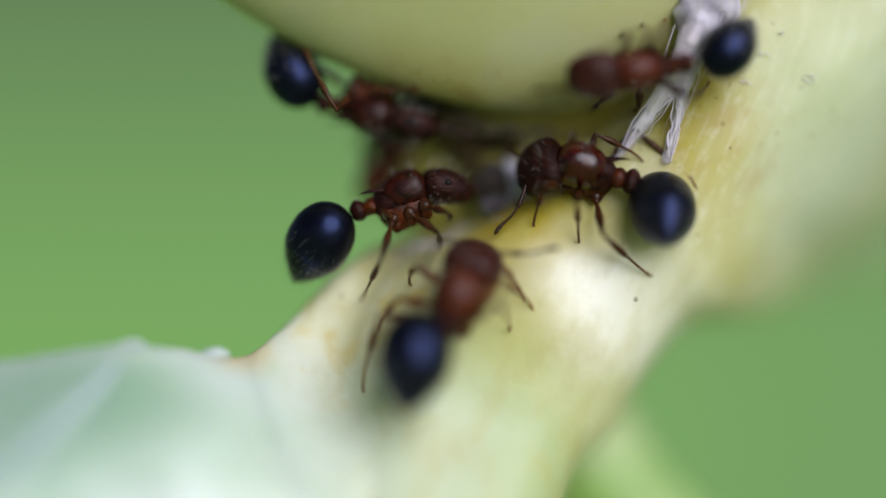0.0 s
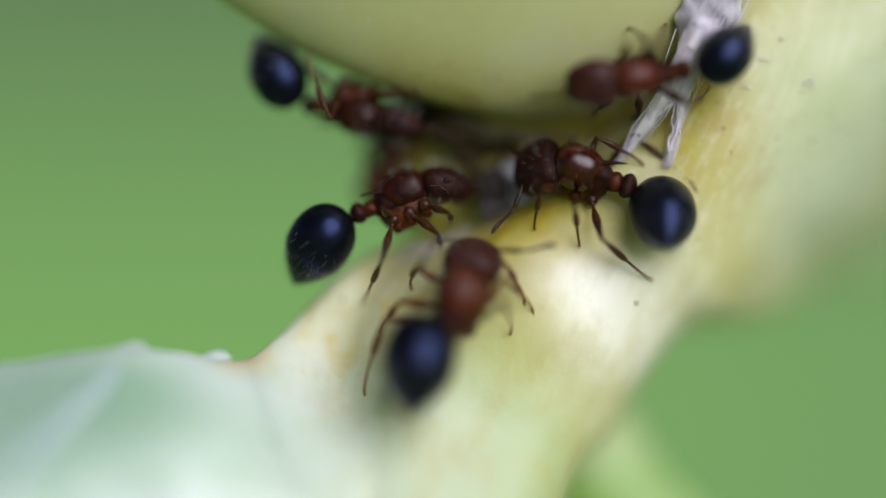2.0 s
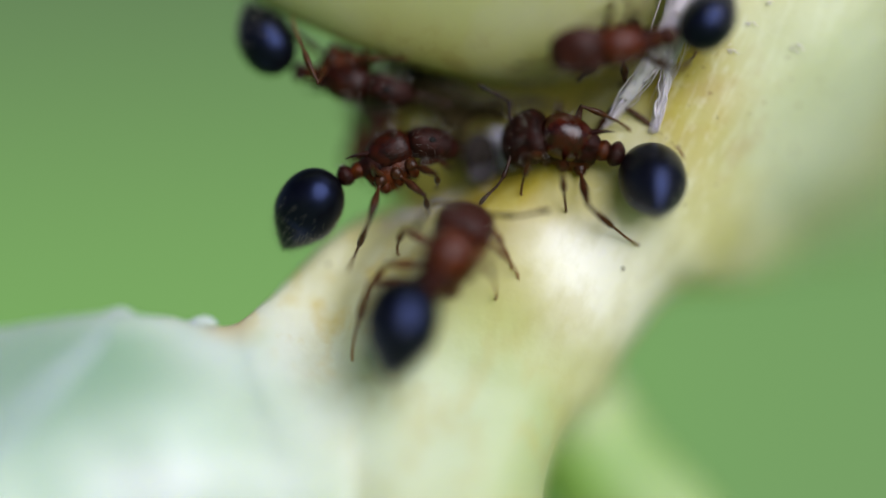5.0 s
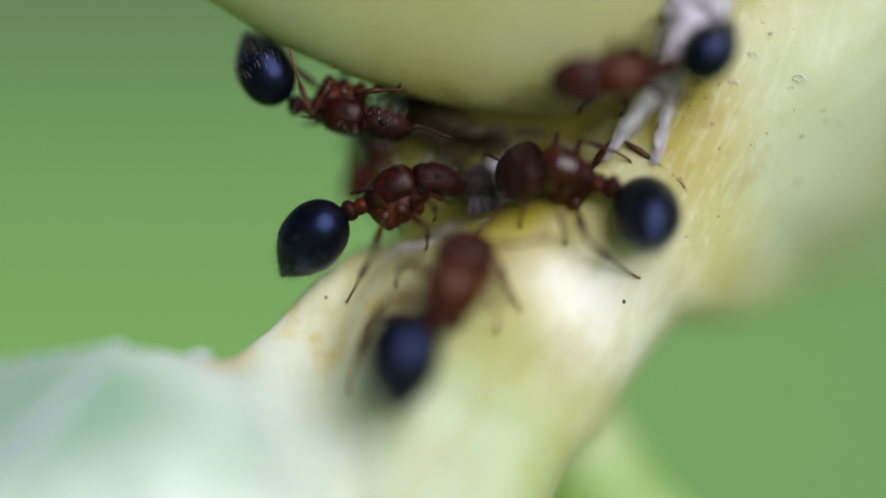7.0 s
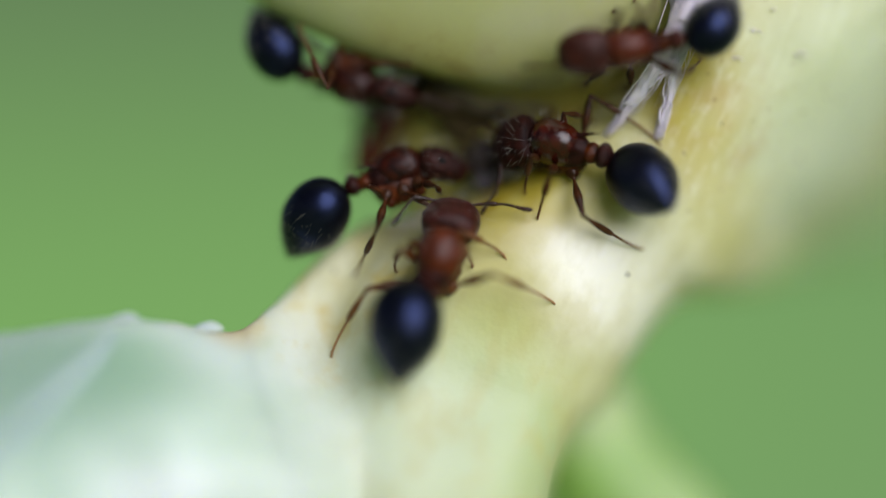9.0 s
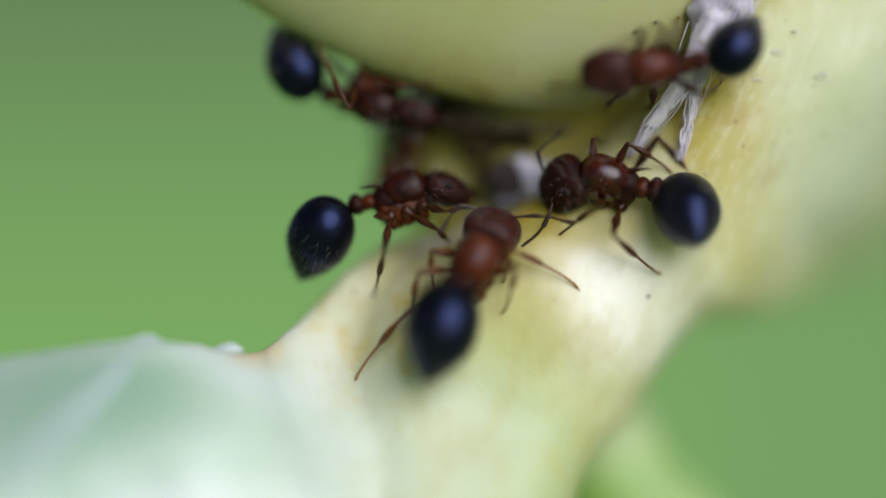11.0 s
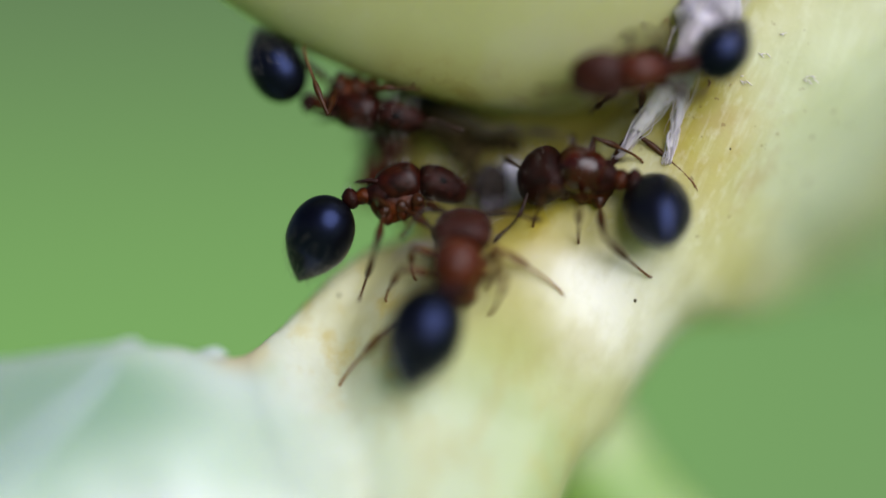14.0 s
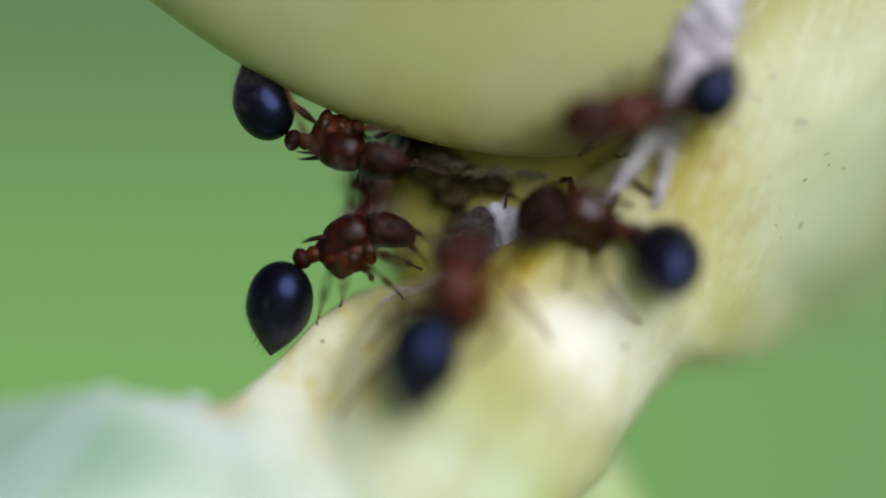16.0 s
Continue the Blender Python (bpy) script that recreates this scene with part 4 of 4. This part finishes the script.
    # dark red ant with a bluish-black gaster on the stem
    move_ant(ANTS[3], [(0, 0.2), (7, 0.2), (7.6, 0.2), (9.2, 0.2), (11.3, 0.15), (16, 0.2)], [(0, 5, -35), (7, 5, -35), (7.6, 17, -28), (9.2, 17, -28), (11.3, 4, -25), (12.7, 4, -20), (13.4, 5, -35), (16, 5, -35)],
             [(0, 2.961, 1.74, 161.381), (1.5, 2.893, 1.772, 159.076), (3, 2.883, 1.801, 158.071), (5.5, 2.914, 1.649, 161.163), (6.5, 2.93, 1.676, 159.4), (7, 2.801, 1.66, 159.919), (7.5, 2.512, 1.704, 148.077), (8, 2.104, 1.6, 160.436), (8.5, 2.126, 1.557, 160.094), (9, 2.571, 1.711, 163.553), (9.2, 2.594, 1.603, 161.667), (11.3, 3.244, 1.419, 165.76), (11.5, 3.292, 1.48, 162.974), (12, 3.509, 1.581, 148.966), (12.5, 3.522, 1.607, 151.758), (13, 3.127, 1.696, 154.24), (13.5, 3.102, 1.671, 163.622), (14, 2.983, 1.646, 166.804), (14.5, 2.914, 1.693, 159.286), (15, 3.123, 1.628, 163.368), (15.5, 3.264, 1.678, 156.95), (16, 3.272, 1.642, 157.232)],
             [(0, 4.625, 0.828), (1.5, 4.617, 0.829), (3, 4.628, 0.83), (5.5, 4.708, 0.779), (6.5, 4.649, 0.734), (7, 4.542, 0.747), (7.5, 4.394, 0.846), (8, 4.038, 0.961), (8.5, 4.083, 0.961), (9, 4.379, 0.918), (9.2, 4.433, 0.835), (11.3, 4.932, 0.738), (11.5, 4.966, 0.752), (12, 5.075, 0.584), (12.5, 4.996, 0.607), (13, 4.705, 0.789), (13.5, 4.576, 0.748), (14, 4.523, 0.816), (14.5, 4.528, 0.775), (15, 4.635, 0.729), (15.5, 4.806, 0.686), (16, 4.945, 0.726)],
             [(0, -88, -50), (7, -86, -50), (7.5, -60, -46), (8, -48, -44), (9.2, -50, -44), (11.3, -80, -50), (12.5, -76, -50), (16, -84, -50)],
             [(0, 45, 22, 0), (7, 45, 22, 0), (8, 38, 18, 0), (9.2, 38, 18, 0), (11.5, 52, 20, 0), (12.7, 52, 20, 0), (14, 45, 22, 0), (16, 45, 22, 0)],
             [[(0, 1.97, 0.34, 0.48, -0.3, -0.91, 0.27), (7, 1.97, 0.34, 0.48, -0.3, -0.91, 0.27), (7.6, 1.95, 0.45, 0.64, -0.24, -0.96, 0.17), (9.2, 1.95, 0.45, 0.64, -0.24, -0.96, 0.17), (11.3, 2.73, 0.48, 0.88, -0.35, -0.9, 0.26), (12.7, 2.73, 0.48, 0.88, -0.35, -0.9, 0.26), (13.4, 1.97, 0.34, 0.48, -0.3, -0.91, 0.27), (16, 1.97, 0.34, 0.48, -0.3, -0.91, 0.27)],
              [(0, 2.63, 2.16, 2.22, 0.27, -0.24, 0.93), (7, 2.63, 2.16, 2.22, 0.27, -0.24, 0.93), (7.6, 2.48, 2.2, 2.03, 0.16, -0.16, 0.98), (9.2, 2.48, 2.2, 2.03, 0.16, -0.16, 0.98), (11.3, 3.28, 1.16, 2.14, -0.02, -0.55, 0.83), (12.7, 3.28, 1.16, 2.14, -0.02, -0.55, 0.83), (13.4, 2.63, 2.16, 2.22, 0.27, -0.24, 0.93), (16, 2.63, 2.16, 2.22, 0.27, -0.24, 0.93)],
              [(0, 2.93, 0.33, 0.12, -0.12, -0.99, 0.02), (7, 2.93, 0.33, 0.12, -0.12, -0.99, 0.02), (7.6, 2.2, 0.18, 0.1, -0.07, -0.98, 0.2), (9.2, 2.2, 0.18, 0.1, -0.07, -0.98, 0.2), (11.3, 2.21, 0.22, 0.23, 0.09, -0.99, 0.11), (12.7, 2.21, 0.22, 0.23, 0.09, -0.99, 0.11), (13.4, 2.93, 0.33, 0.12, -0.12, -0.99, 0.02), (16, 2.93, 0.33, 0.12, -0.12, -0.99, 0.02)],
              [(0, 4.32, 0.54, 1.86, -0.19, -0.6, 0.78), (7, 4.32, 0.54, 1.86, -0.19, -0.6, 0.78), (7.6, 3.51, 0.97, 2.18, -0.12, -0.72, 0.68), (9.2, 3.51, 0.97, 2.18, -0.12, -0.72, 0.68), (11.3, 4.75, 0.49, 1.46, 0.07, -0.58, 0.81), (12.7, 4.75, 0.49, 1.46, 0.07, -0.58, 0.81), (13.4, 4.32, 0.54, 1.86, -0.19, -0.6, 0.78), (16, 4.32, 0.54, 1.86, -0.19, -0.6, 0.78)],
              [(0, 4.49, 0.6, -0.59, -0.27, -0.9, -0.33), (7, 4.49, 0.6, -0.59, -0.27, -0.9, -0.33), (7.6, 4.48, 0.59, -0.55, -0.35, -0.81, -0.47), (9.2, 4.48, 0.59, -0.55, -0.35, -0.81, -0.47), (11.3, 4.43, 0.59, -0.62, -0.4, -0.88, -0.26), (12.7, 4.43, 0.59, -0.62, -0.4, -0.88, -0.26), (13.4, 4.49, 0.6, -0.59, -0.27, -0.9, -0.33), (16, 4.49, 0.6, -0.59, -0.27, -0.9, -0.33)],
              [(0, 5.43, 0.49, 1.33, 0.12, -0.07, 0.99), (7, 5.43, 0.49, 1.33, 0.12, -0.07, 0.99), (7.6, 4.83, 0.49, 1.71, -0.07, -0.1, 0.99), (9.2, 4.83, 0.49, 1.71, -0.07, -0.1, 0.99), (11.3, 5.52, 0.56, 0.84, 0.39, -0.11, 0.92), (12.7, 5.52, 0.56, 0.84, 0.39, -0.11, 0.92), (13.4, 5.43, 0.49, 1.33, 0.12, -0.07, 0.99), (16, 5.43, 0.49, 1.33, 0.12, -0.07, 0.99)]],
             [[(0, -0.32, -0.1, -0.95, -0.62, 0, -0.78), (7, -0.32, -0.1, -0.95, -0.62, 0, -0.78), (8, -0.12, -0.1, -1, -0.5, 0, -0.85), (9.2, -0.12, -0.1, -1, -0.5, 0, -0.85), (11.5, -0.4, -0.1, -0.9, -0.7, 0, -0.7), (16, -0.32, -0.1, -0.95, -0.62, 0, -0.78)],
              [(0, -0.5, 0.6, 0.3, -0.2, 0.9, -0.3), (3.2, -0.5, 0.6, 0.3, -0.2, 0.9, -0.3), (5.3, 0.05, 0.1, 1, -0.9, 0, 0.3), (5.7, 0.05, 0.1, 1, -0.9, 0, 0.3), (6.1, 0.1, 0.2, 0.9, 0.1, 0, 1), (6.7, -0.5, 0.6, 0.3, -0.2, 0.9, -0.3), (9.2, -0.5, 0.6, 0.3, -0.2, 0.9, -0.3), (11.5, -0.2, 0.1, 1, 0.75, 0, 0.6), (13, -0.2, 0.1, 1, 0.75, 0, 0.6), (14, -0.5, 0.6, 0.3, -0.2, 0.9, -0.3), (16, -0.5, 0.6, 0.3, -0.2, 0.9, -0.3)]])
    # red ant with a black gaster on the yellow-green bud
    move_ant(ANTS[4], [(0, -0.72), (16, -0.72)], [(0, -6, 10)],
             [(0, 4.046, 3.662, -171.204), (5.5, 3.955, 3.545, -169.443), (9, 4.007, 3.628, -171.096), (12.5, 4.097, 3.666, -171.77), (16, 4.142, 3.634, -170.945)],
             [(0, 5.955, 4.115), (5.5, 5.78, 4.051), (12.5, 5.824, 4.1), (16, 5.794, 4.087)],
             [(0, 50, 15), (5.5, 52, 15), (16, 54, 15)],
             [(0, -4, 0, 0), (16, -4, 0, 0)],
             [[(0, 3.22, 1.22, 2.89, -0.78, -0.43, -0.45)],
              [(0, 3.77, -0.1, 4.44, 0.16, -0.85, 0.5)],
              [(0, 4.03, 1.54, 2.91, 0.32, -0.25, -0.91)],
              [(0, 4.21, -0.08, 4.67, 0.22, -0.91, 0.34)],
              [(0, 5.71, 0.57, 3.55, 0.5, -0.75, -0.44)],
              [(0, 4.73, 0.11, 4.81, 0.15, -0.89, 0.44)]],
             [[(0, -0.75, -0.3, -0.5, -0.95, -0.1, 0.3)],
              [(0, -0.6, 0.2, -0.6, -0.95, 0, 0.3)]])
    # reddish ant half hidden behind the stem
    move_ant(ANTS[5], [(0, 3), (16, 3)], [(0, 0, 60)],
             [(0, -1.044, 2.278, -114.4), (16, -1.044, 2.278, -114.4)],
             [(0, 0.081, 3.424), (16, 0.08, 3.423)],
             [(0, 40, 10), (16, 40, 10)],
             [(0, 0, 0, 0)],
             [[(0, -0.55, 3, 2.28, 0, -0.3, 1)],
              [(0, -0.68, 3.2, 1.78, 0, -0.3, 1)],
              [(0, -1.07, 3.4, 2.17, 0, -0.3, 1)],
              [(0, -1.04, 2.4, 1.38, 0, -0.3, 1)],
              [(0, -1.83, 3.4, 2.42, 0, -0.3, 1)],
              [(0, -1.66, 2.4, 0.76, 0, -0.3, 1)]],
             [[(0, 0.5, 0, -0.8, 0.6, -0.3, -0.2)],
              [(0, 0.4, 0.3, -0.8, 0.8, 0.2, -0.2)]])


# ---- small things ----
def build_shade_debris():
    rng = random.Random(21)
    root = tagged(new("shade_debris"), "dark brown debris lumps, partly filling in shade under the bud", "debris")
    # besides debris, these dark lumps are added to deepen the crevice's shade
    for q, r in (((-0.30, 2.60, 2.95), 0.40), ((0.38, 2.30, 2.71), 0.55), ((0.97, 2.50, 2.63), 0.4), ((0.97, 2.30, 1.52), 0.42), ((1.38, 2.30, 2.36), 0.44), ((0.72, 2.40, 2.12), 0.42)):
        bm = bmesh.new()
        o = Vector((rng.uniform(0, 50), 0, 0))
        rings = []
        for i in range(15):
            t = -math.pi / 2 + math.pi * i / 14
            ring = []
            for k in range(20):
                a = 2 * math.pi * k / 20
                d = Vector((math.cos(t) * math.cos(a) * 1.25, math.cos(t) * math.sin(a), math.sin(t) * 0.8))
                ring.append(d * r * (1 + 0.55 * noise.noise(d * 1.7 + o)) if 0 < i < 14 else d * r * 0.8)
            rings.append(ring)
        skin(bm, rings)
        part("lump", bm, SPECK, root, at=Matrix.Translation(q))


def build_silk():
    rng = random.Random(7)
    root = tagged(new("silk_web"), "bundle of whitish silk strands along the bud", "web")
    line = spline([(5.95, -0.30, 5.77), (5.28, -0.25, 4.76), (4.86, -0.10, 3.75), (4.44, 0.20, 2.85), (3.90, 0.70, 2.14)], 9)
    line2 = spline([(6.38, -0.30, 5.85), (5.71, -0.10, 4.47), (5.18, 0.20, 3.44), (4.89, 0.50, 2.63), (4.66, 0.90, 1.87)], 9)
    for k in range(26):
        bm = bmesh.new()
        use = line if k % 3 else line2
        ox, oy, oz = rng.gauss(0, 0.13), rng.gauss(0, 0.10), rng.gauss(0, 0.10)
        pts = []
        for i, q in enumerate(use):
            w = 1.6 - 1.4 * i / 8
            pts.append(Vector(q) + Vector((ox, oy, oz)) * w + Vector([rng.gauss(0, 0.04) for _ in range(3)]))
        r = rng.choice((0.006, 0.009, 0.012))
        a, b = (0, 9) if rng.random() < 0.5 else ((0, 6), (3, 9), (4, 9))[k % 3]
        wire(bm, [tuple(q) for q in pts[a:b]], [r, r * 1.4, r * 0.8, r * 1.2, r * 0.7], 24, 6)
        part("strand", bm, SILK, root)
    # two ropes that part below the felt, each of a flat matted core wound with threads
    ropes = []
    for pts, wide, count in (([(5.45, -0.20, 4.75), (5.10, -0.10, 4.05), (4.76, 0.05, 3.45), (4.40, 0.25, 2.86), (4.05, 0.45, 2.33), (3.75, 0.60, 1.92)], 0.17, 34),
                             ([(5.36, -0.05, 3.95), (5.12, 0.15, 3.30), (4.95, 0.30, 2.56), (4.78, 0.45, 1.80)], 0.09, 22)):
        way = [Vector(q) for q in spline(pts, 26)]
        ropes.append(way)
        bm = bmesh.new()
        wire(bm, way, [wide * 0.8, wide * 1.0, wide * 0.75, wide * 0.9, wide * 0.55, wide * 0.12], 70, 14)
        for v in bm.verts:
            v.co += Vector((1, 0.4, 1)) * wide * (0.7 * noise.noise(v.co * 2.6) + 0.3 * noise.noise(v.co * 6 + Vector((9, 0, 0))))
        part("rope", bm, SILK, root, "matted rope of silk")
        for k in range(count):
            bm = bmesh.new()
            turn, spin, far = rng.uniform(0, 6.28), rng.uniform(-2.0, 3.0), wide * rng.uniform(0.8, 2.0)
            line3 = []
            for i, q in enumerate(way):
                f = i / 25
                a = turn + spin * f
                r = far * (1.0 - 0.4 * f) * (1 + 0.6 * noise.noise(Vector((k, 3 * f, 0))))
                line3.append(q + Vector((r * math.cos(a), 0.7 * r * math.sin(a), 0.4 * r * math.cos(a))) + Vector([0.10 * noise.noise(Vector((3.7 * k + 11 * c, 6 * f, wide))) + rng.gauss(0, 0.008) for c in range(3)]))
            r = rng.uniform(0.006, 0.02)
            wire(bm, line3, [r, r * 1.3, r * 0.8, r * 1.2, r * 0.6], 40, 6)
            part("strand", bm, SILK, root)
    # thin sheets and threads drawn across between the ropes
    for k in range(9):
        bm = bmesh.new()
        i = rng.randrange(8, 20)
        a = ropes[0][max(0, i - rng.randrange(1, 6))] + Vector([rng.gauss(0, 0.05) for _ in range(3)])
        b = ropes[1][max(0, i - 8)] + Vector([rng.gauss(0, 0.05) for _ in range(3)])
        r = rng.choice((0.02, 0.035, 0.05))
        wire(bm, [a, (a + b) / 2 + Vector((0, 0.05, -0.06)), b], [r * 1.8, r * 0.8, r * 1.8], 16, 8)
        for v in bm.verts:
            v.co += Vector((1, 0.4, 1)) * r * noise.noise(v.co * 5)
        part("membrane", bm, SILK, root)
    # felted upper part
    bm = bmesh.new()
    sweep(bm, [(*(6.40, 0.10, 6.97), 0.62, 0.3), (*(5.66, 0.10, 5.13), 0.50, 0.28), (*(5.26, 0.10, 4.21), 0.34, 0.22), (*(5.00, 0.15, 3.66), 0.17, 0.12), (*(4.75, 0.20, 3.27), 0.05, 0.04)], n=60, segs=40, rough=0.26, fine=0.22)
    part("felt", bm, WAX, root)
    return root


def build_bug():
    root = tagged(new("mealybug"), "white waxy striped mealybug in the crevice", "mealybug")
    rng = random.Random(4)
    bm = bmesh.new()
    sweep(bm, [(*(1.30, 1.66, 1.50), 0.26, 0.22), (*(1.50, 1.58, 1.56), 0.40, 0.30), (*(1.98, 1.55, 1.42), 0.50, 0.36), (*(2.45, 1.62, 1.22), 0.44, 0.32), (*(2.95, 1.78, 1.08), 0.20, 0.18)], n=70, segs=48, rough=0.20, fine=0.22)
    part("wax_wool", bm, WOOL, root, "white waxy wool")
    root.location = (0.10 * MM, -0.10 * MM, -0.12 * MM)
    # loose threads of wax that stand and hang all over the wool
    bm = bmesh.new()
    tufts = []
    for _ in range(2600):
        f, a = rng.random(), rng.uniform(-3.0, 0.4)
        r = (0.44 - 0.20 * f) * rng.uniform(0.7, 1.05)
        mid = Vector((1.36 + 1.35 * f, 1.60 + 0.1 * f, 1.53 - 0.26 * f))
        out = Vector((0.25 * rng.gauss(0, 1), math.sin(a) * 0.8, math.cos(a) * rng.choice((1, -1))))
        tufts.append((mid + Vector((0.1 * rng.gauss(0, 1), 0.32 / 0.44 * r * out.y, r * out.z)), out + Vector((0, 0, -0.3))))
    hairs(bm, tufts, 0.26, 0.008, 0.7, rng)
    part("wax_threads", bm, WOOL, root)
    # long curled filaments that sag from the wool
    for k in range(14):
        bm = bmesh.new()
        q = Vector((rng.uniform(1.3, 2.6), 1.28 + 0.1 * rng.random(), rng.uniform(1.0, 1.9)))
        d = Vector((rng.gauss(0.1, 0.2), -0.08, rng.gauss(-0.2, 0.2)))
        wire(bm, [q, q + 0.5 * d + Vector((rng.gauss(0, 0.06), -0.06, rng.gauss(0, 0.06))), q + d], [0.012, 0.010, 0.004], 12, 5)
        part("filament", bm, WOOL, root)
    bm = bmesh.new()
    centre = Vector((1.07, 1.48, 1.42))
    rings = []
    for i in range(22):
        t = -math.pi / 2 + math.pi * i / 21
        r = max(math.cos(t), 0.02) * (1 + 0.05 * math.cos(9 * t))
        rings.append([centre + Vector((0.36 * r * math.cos(a), 0.32 * r * math.sin(a), 0.56 * math.sin(t))) for a in [2 * math.pi * k / 24 for k in range(24)]])
    skin(bm, rings)
    shell = part("shell", bm, STRIPE, root, "dark brown segmented back")
    bm = bmesh.new()
    fuzz = []
    for _ in range(420):
        d = Vector((rng.gauss(0, 1), -abs(rng.gauss(0, 1)), rng.gauss(0, 1))).normalized()
        fuzz.append((centre + Vector((0.36 * d.x, 0.32 * d.y, 0.55 * d.z)), d + Vector((0.3, 0, -0.5))))
    hairs(bm, fuzz, 0.16, 0.005, 0.6, rng)
    part("fuzz", bm, DUST, shell)
    for i in range(7):
        bm = bmesh.new()
        x = -0.20 + 0.085 * i
        pts = [centre + Vector((x * (0.9 + 0.5 * k) + 0.05 * k, -0.33 * math.sqrt(max(1 - (x / 0.45) ** 2, 0.1)) * (1 - 0.35 * k * k), -0.12 - 0.42 * k)) for k in (0.0, 0.3, 0.65, 1.0)]
        wire(bm, [q + Vector((rng.gauss(0, 0.012), 0, rng.gauss(0, 0.02))) for q in pts], [0.006, 0.018, 0.022, 0.010], 14, 6)
        part("wax_ridge", bm, RIB, shell)
    return root


def build_fluff():
    root = tagged(new("wax_fluff"), "greyish wax fluff packed under the bud", "wax fluff")
    rng = random.Random(15)
    line = spline([(0.34, 1.90, 2.89), (0.81, 1.70, 2.75), (1.42, 1.60, 2.65), (2.03, 1.60, 2.55), (2.52, 1.70, 2.41)], 12)
    for k in range(6):
        q = Vector(line[2 * k])
        bm = bmesh.new()
        ball(bm, (0, 0, 0), rng.uniform(0.12, 0.24), 0.16, rng.uniform(0.07, 0.12), 10, 14)
        for v in bm.verts:
            v.co *= 1 + 0.5 * noise.noise(v.co * 5 + Vector((7 * k, 0, 0)))
        hairs(bm, [(Vector((rng.gauss(0, 0.16), -0.15, rng.gauss(0, 0.06))), (rng.gauss(0, 1), -0.6, rng.gauss(-0.4, 0.6))) for _ in range(40)], 0.22, 0.010, 0.5, rng)
        part("tuft", bm, FLUFF, root, at=Matrix.Translation(q + Vector((rng.gauss(0, 0.08), 0, rng.gauss(0, 0.05)))))


def build_crest_silk():
    root = tagged(new("silk_line"), "thin white silk threads along the stem's crest", "web")
    rng = random.Random(17)
    crest = [Vector(q) for q in ((-0.95, 1.59, -0.17), (-0.52, 1.50, 0.06), (0.00, 1.50, 0.18), (0.60, 1.74, 0.45), (1.17, 0.98, 0.58), (1.51, 0.84, 0.71))]
    for k in range(7):
        bm = bmesh.new()
        a = rng.choice((0, 0, 1))
        b = rng.choice((4, 5, 6))
        pts = [q + Vector((rng.gauss(0, 0.03), -0.03 - 0.03 * rng.random(), rng.gauss(0.0, 0.05))) for q in crest[a:b]]
        r = rng.uniform(0.005, 0.011)
        wire(bm, pts, [r, 1.4 * r, r, 0.6 * r], 30, 6)
        part("strand", bm, SILK, root)


def build_specks():
    for q, r in (((4.13, 0.525, -1.04), 0.035), ((-2.07, 0.97, -0.95), 0.03), ((6.11, 0.495, 2.13), 0.02)):
        bm = bmesh.new()
        ball(bm, q, r, r * 0.6, r * 1.2, 6, 8)
        tagged(finish("dirt_speck", bm, SPECK), "tiny dark brown speck of dirt on the stem", "speck", group="specks on the stem")


def build_flecks():
    rng = random.Random(9)
    for q, n in (((7.75, 0.63, 3.63), 7), ((6.34, 0.50, 3.56), 4), ((7.16, 0.55, 4.54), 3), ((6.76, 0.52, 4.12), 3)):
        bm = bmesh.new()
        for k in range(n):
            a = Vector((rng.gauss(0, 0.07), 0, rng.gauss(0, 0.05)))
            b = a + Vector((rng.uniform(0.05, 0.16), -0.03, rng.uniform(-0.14, 0.02)))
            wire(bm, [a, (a + b) / 2 + Vector((0, -0.03, 0)), b], [0.005, 0.014, 0.004], 6, 5)
        ob = finish("wax_fleck", bm, SILK)
        ob.matrix_basis = metres(Matrix.Translation(q))
        tagged(ob, "tiny white wax fleck stuck on the stem", "fleck", group="flecks on the stem")


build_setting()
build_far_plants()
build_stem()
build_bud()
build_shade_debris()
build_silk()
build_bug()
build_fluff()
build_crest_silk()
build_specks()
build_flecks()

motions()
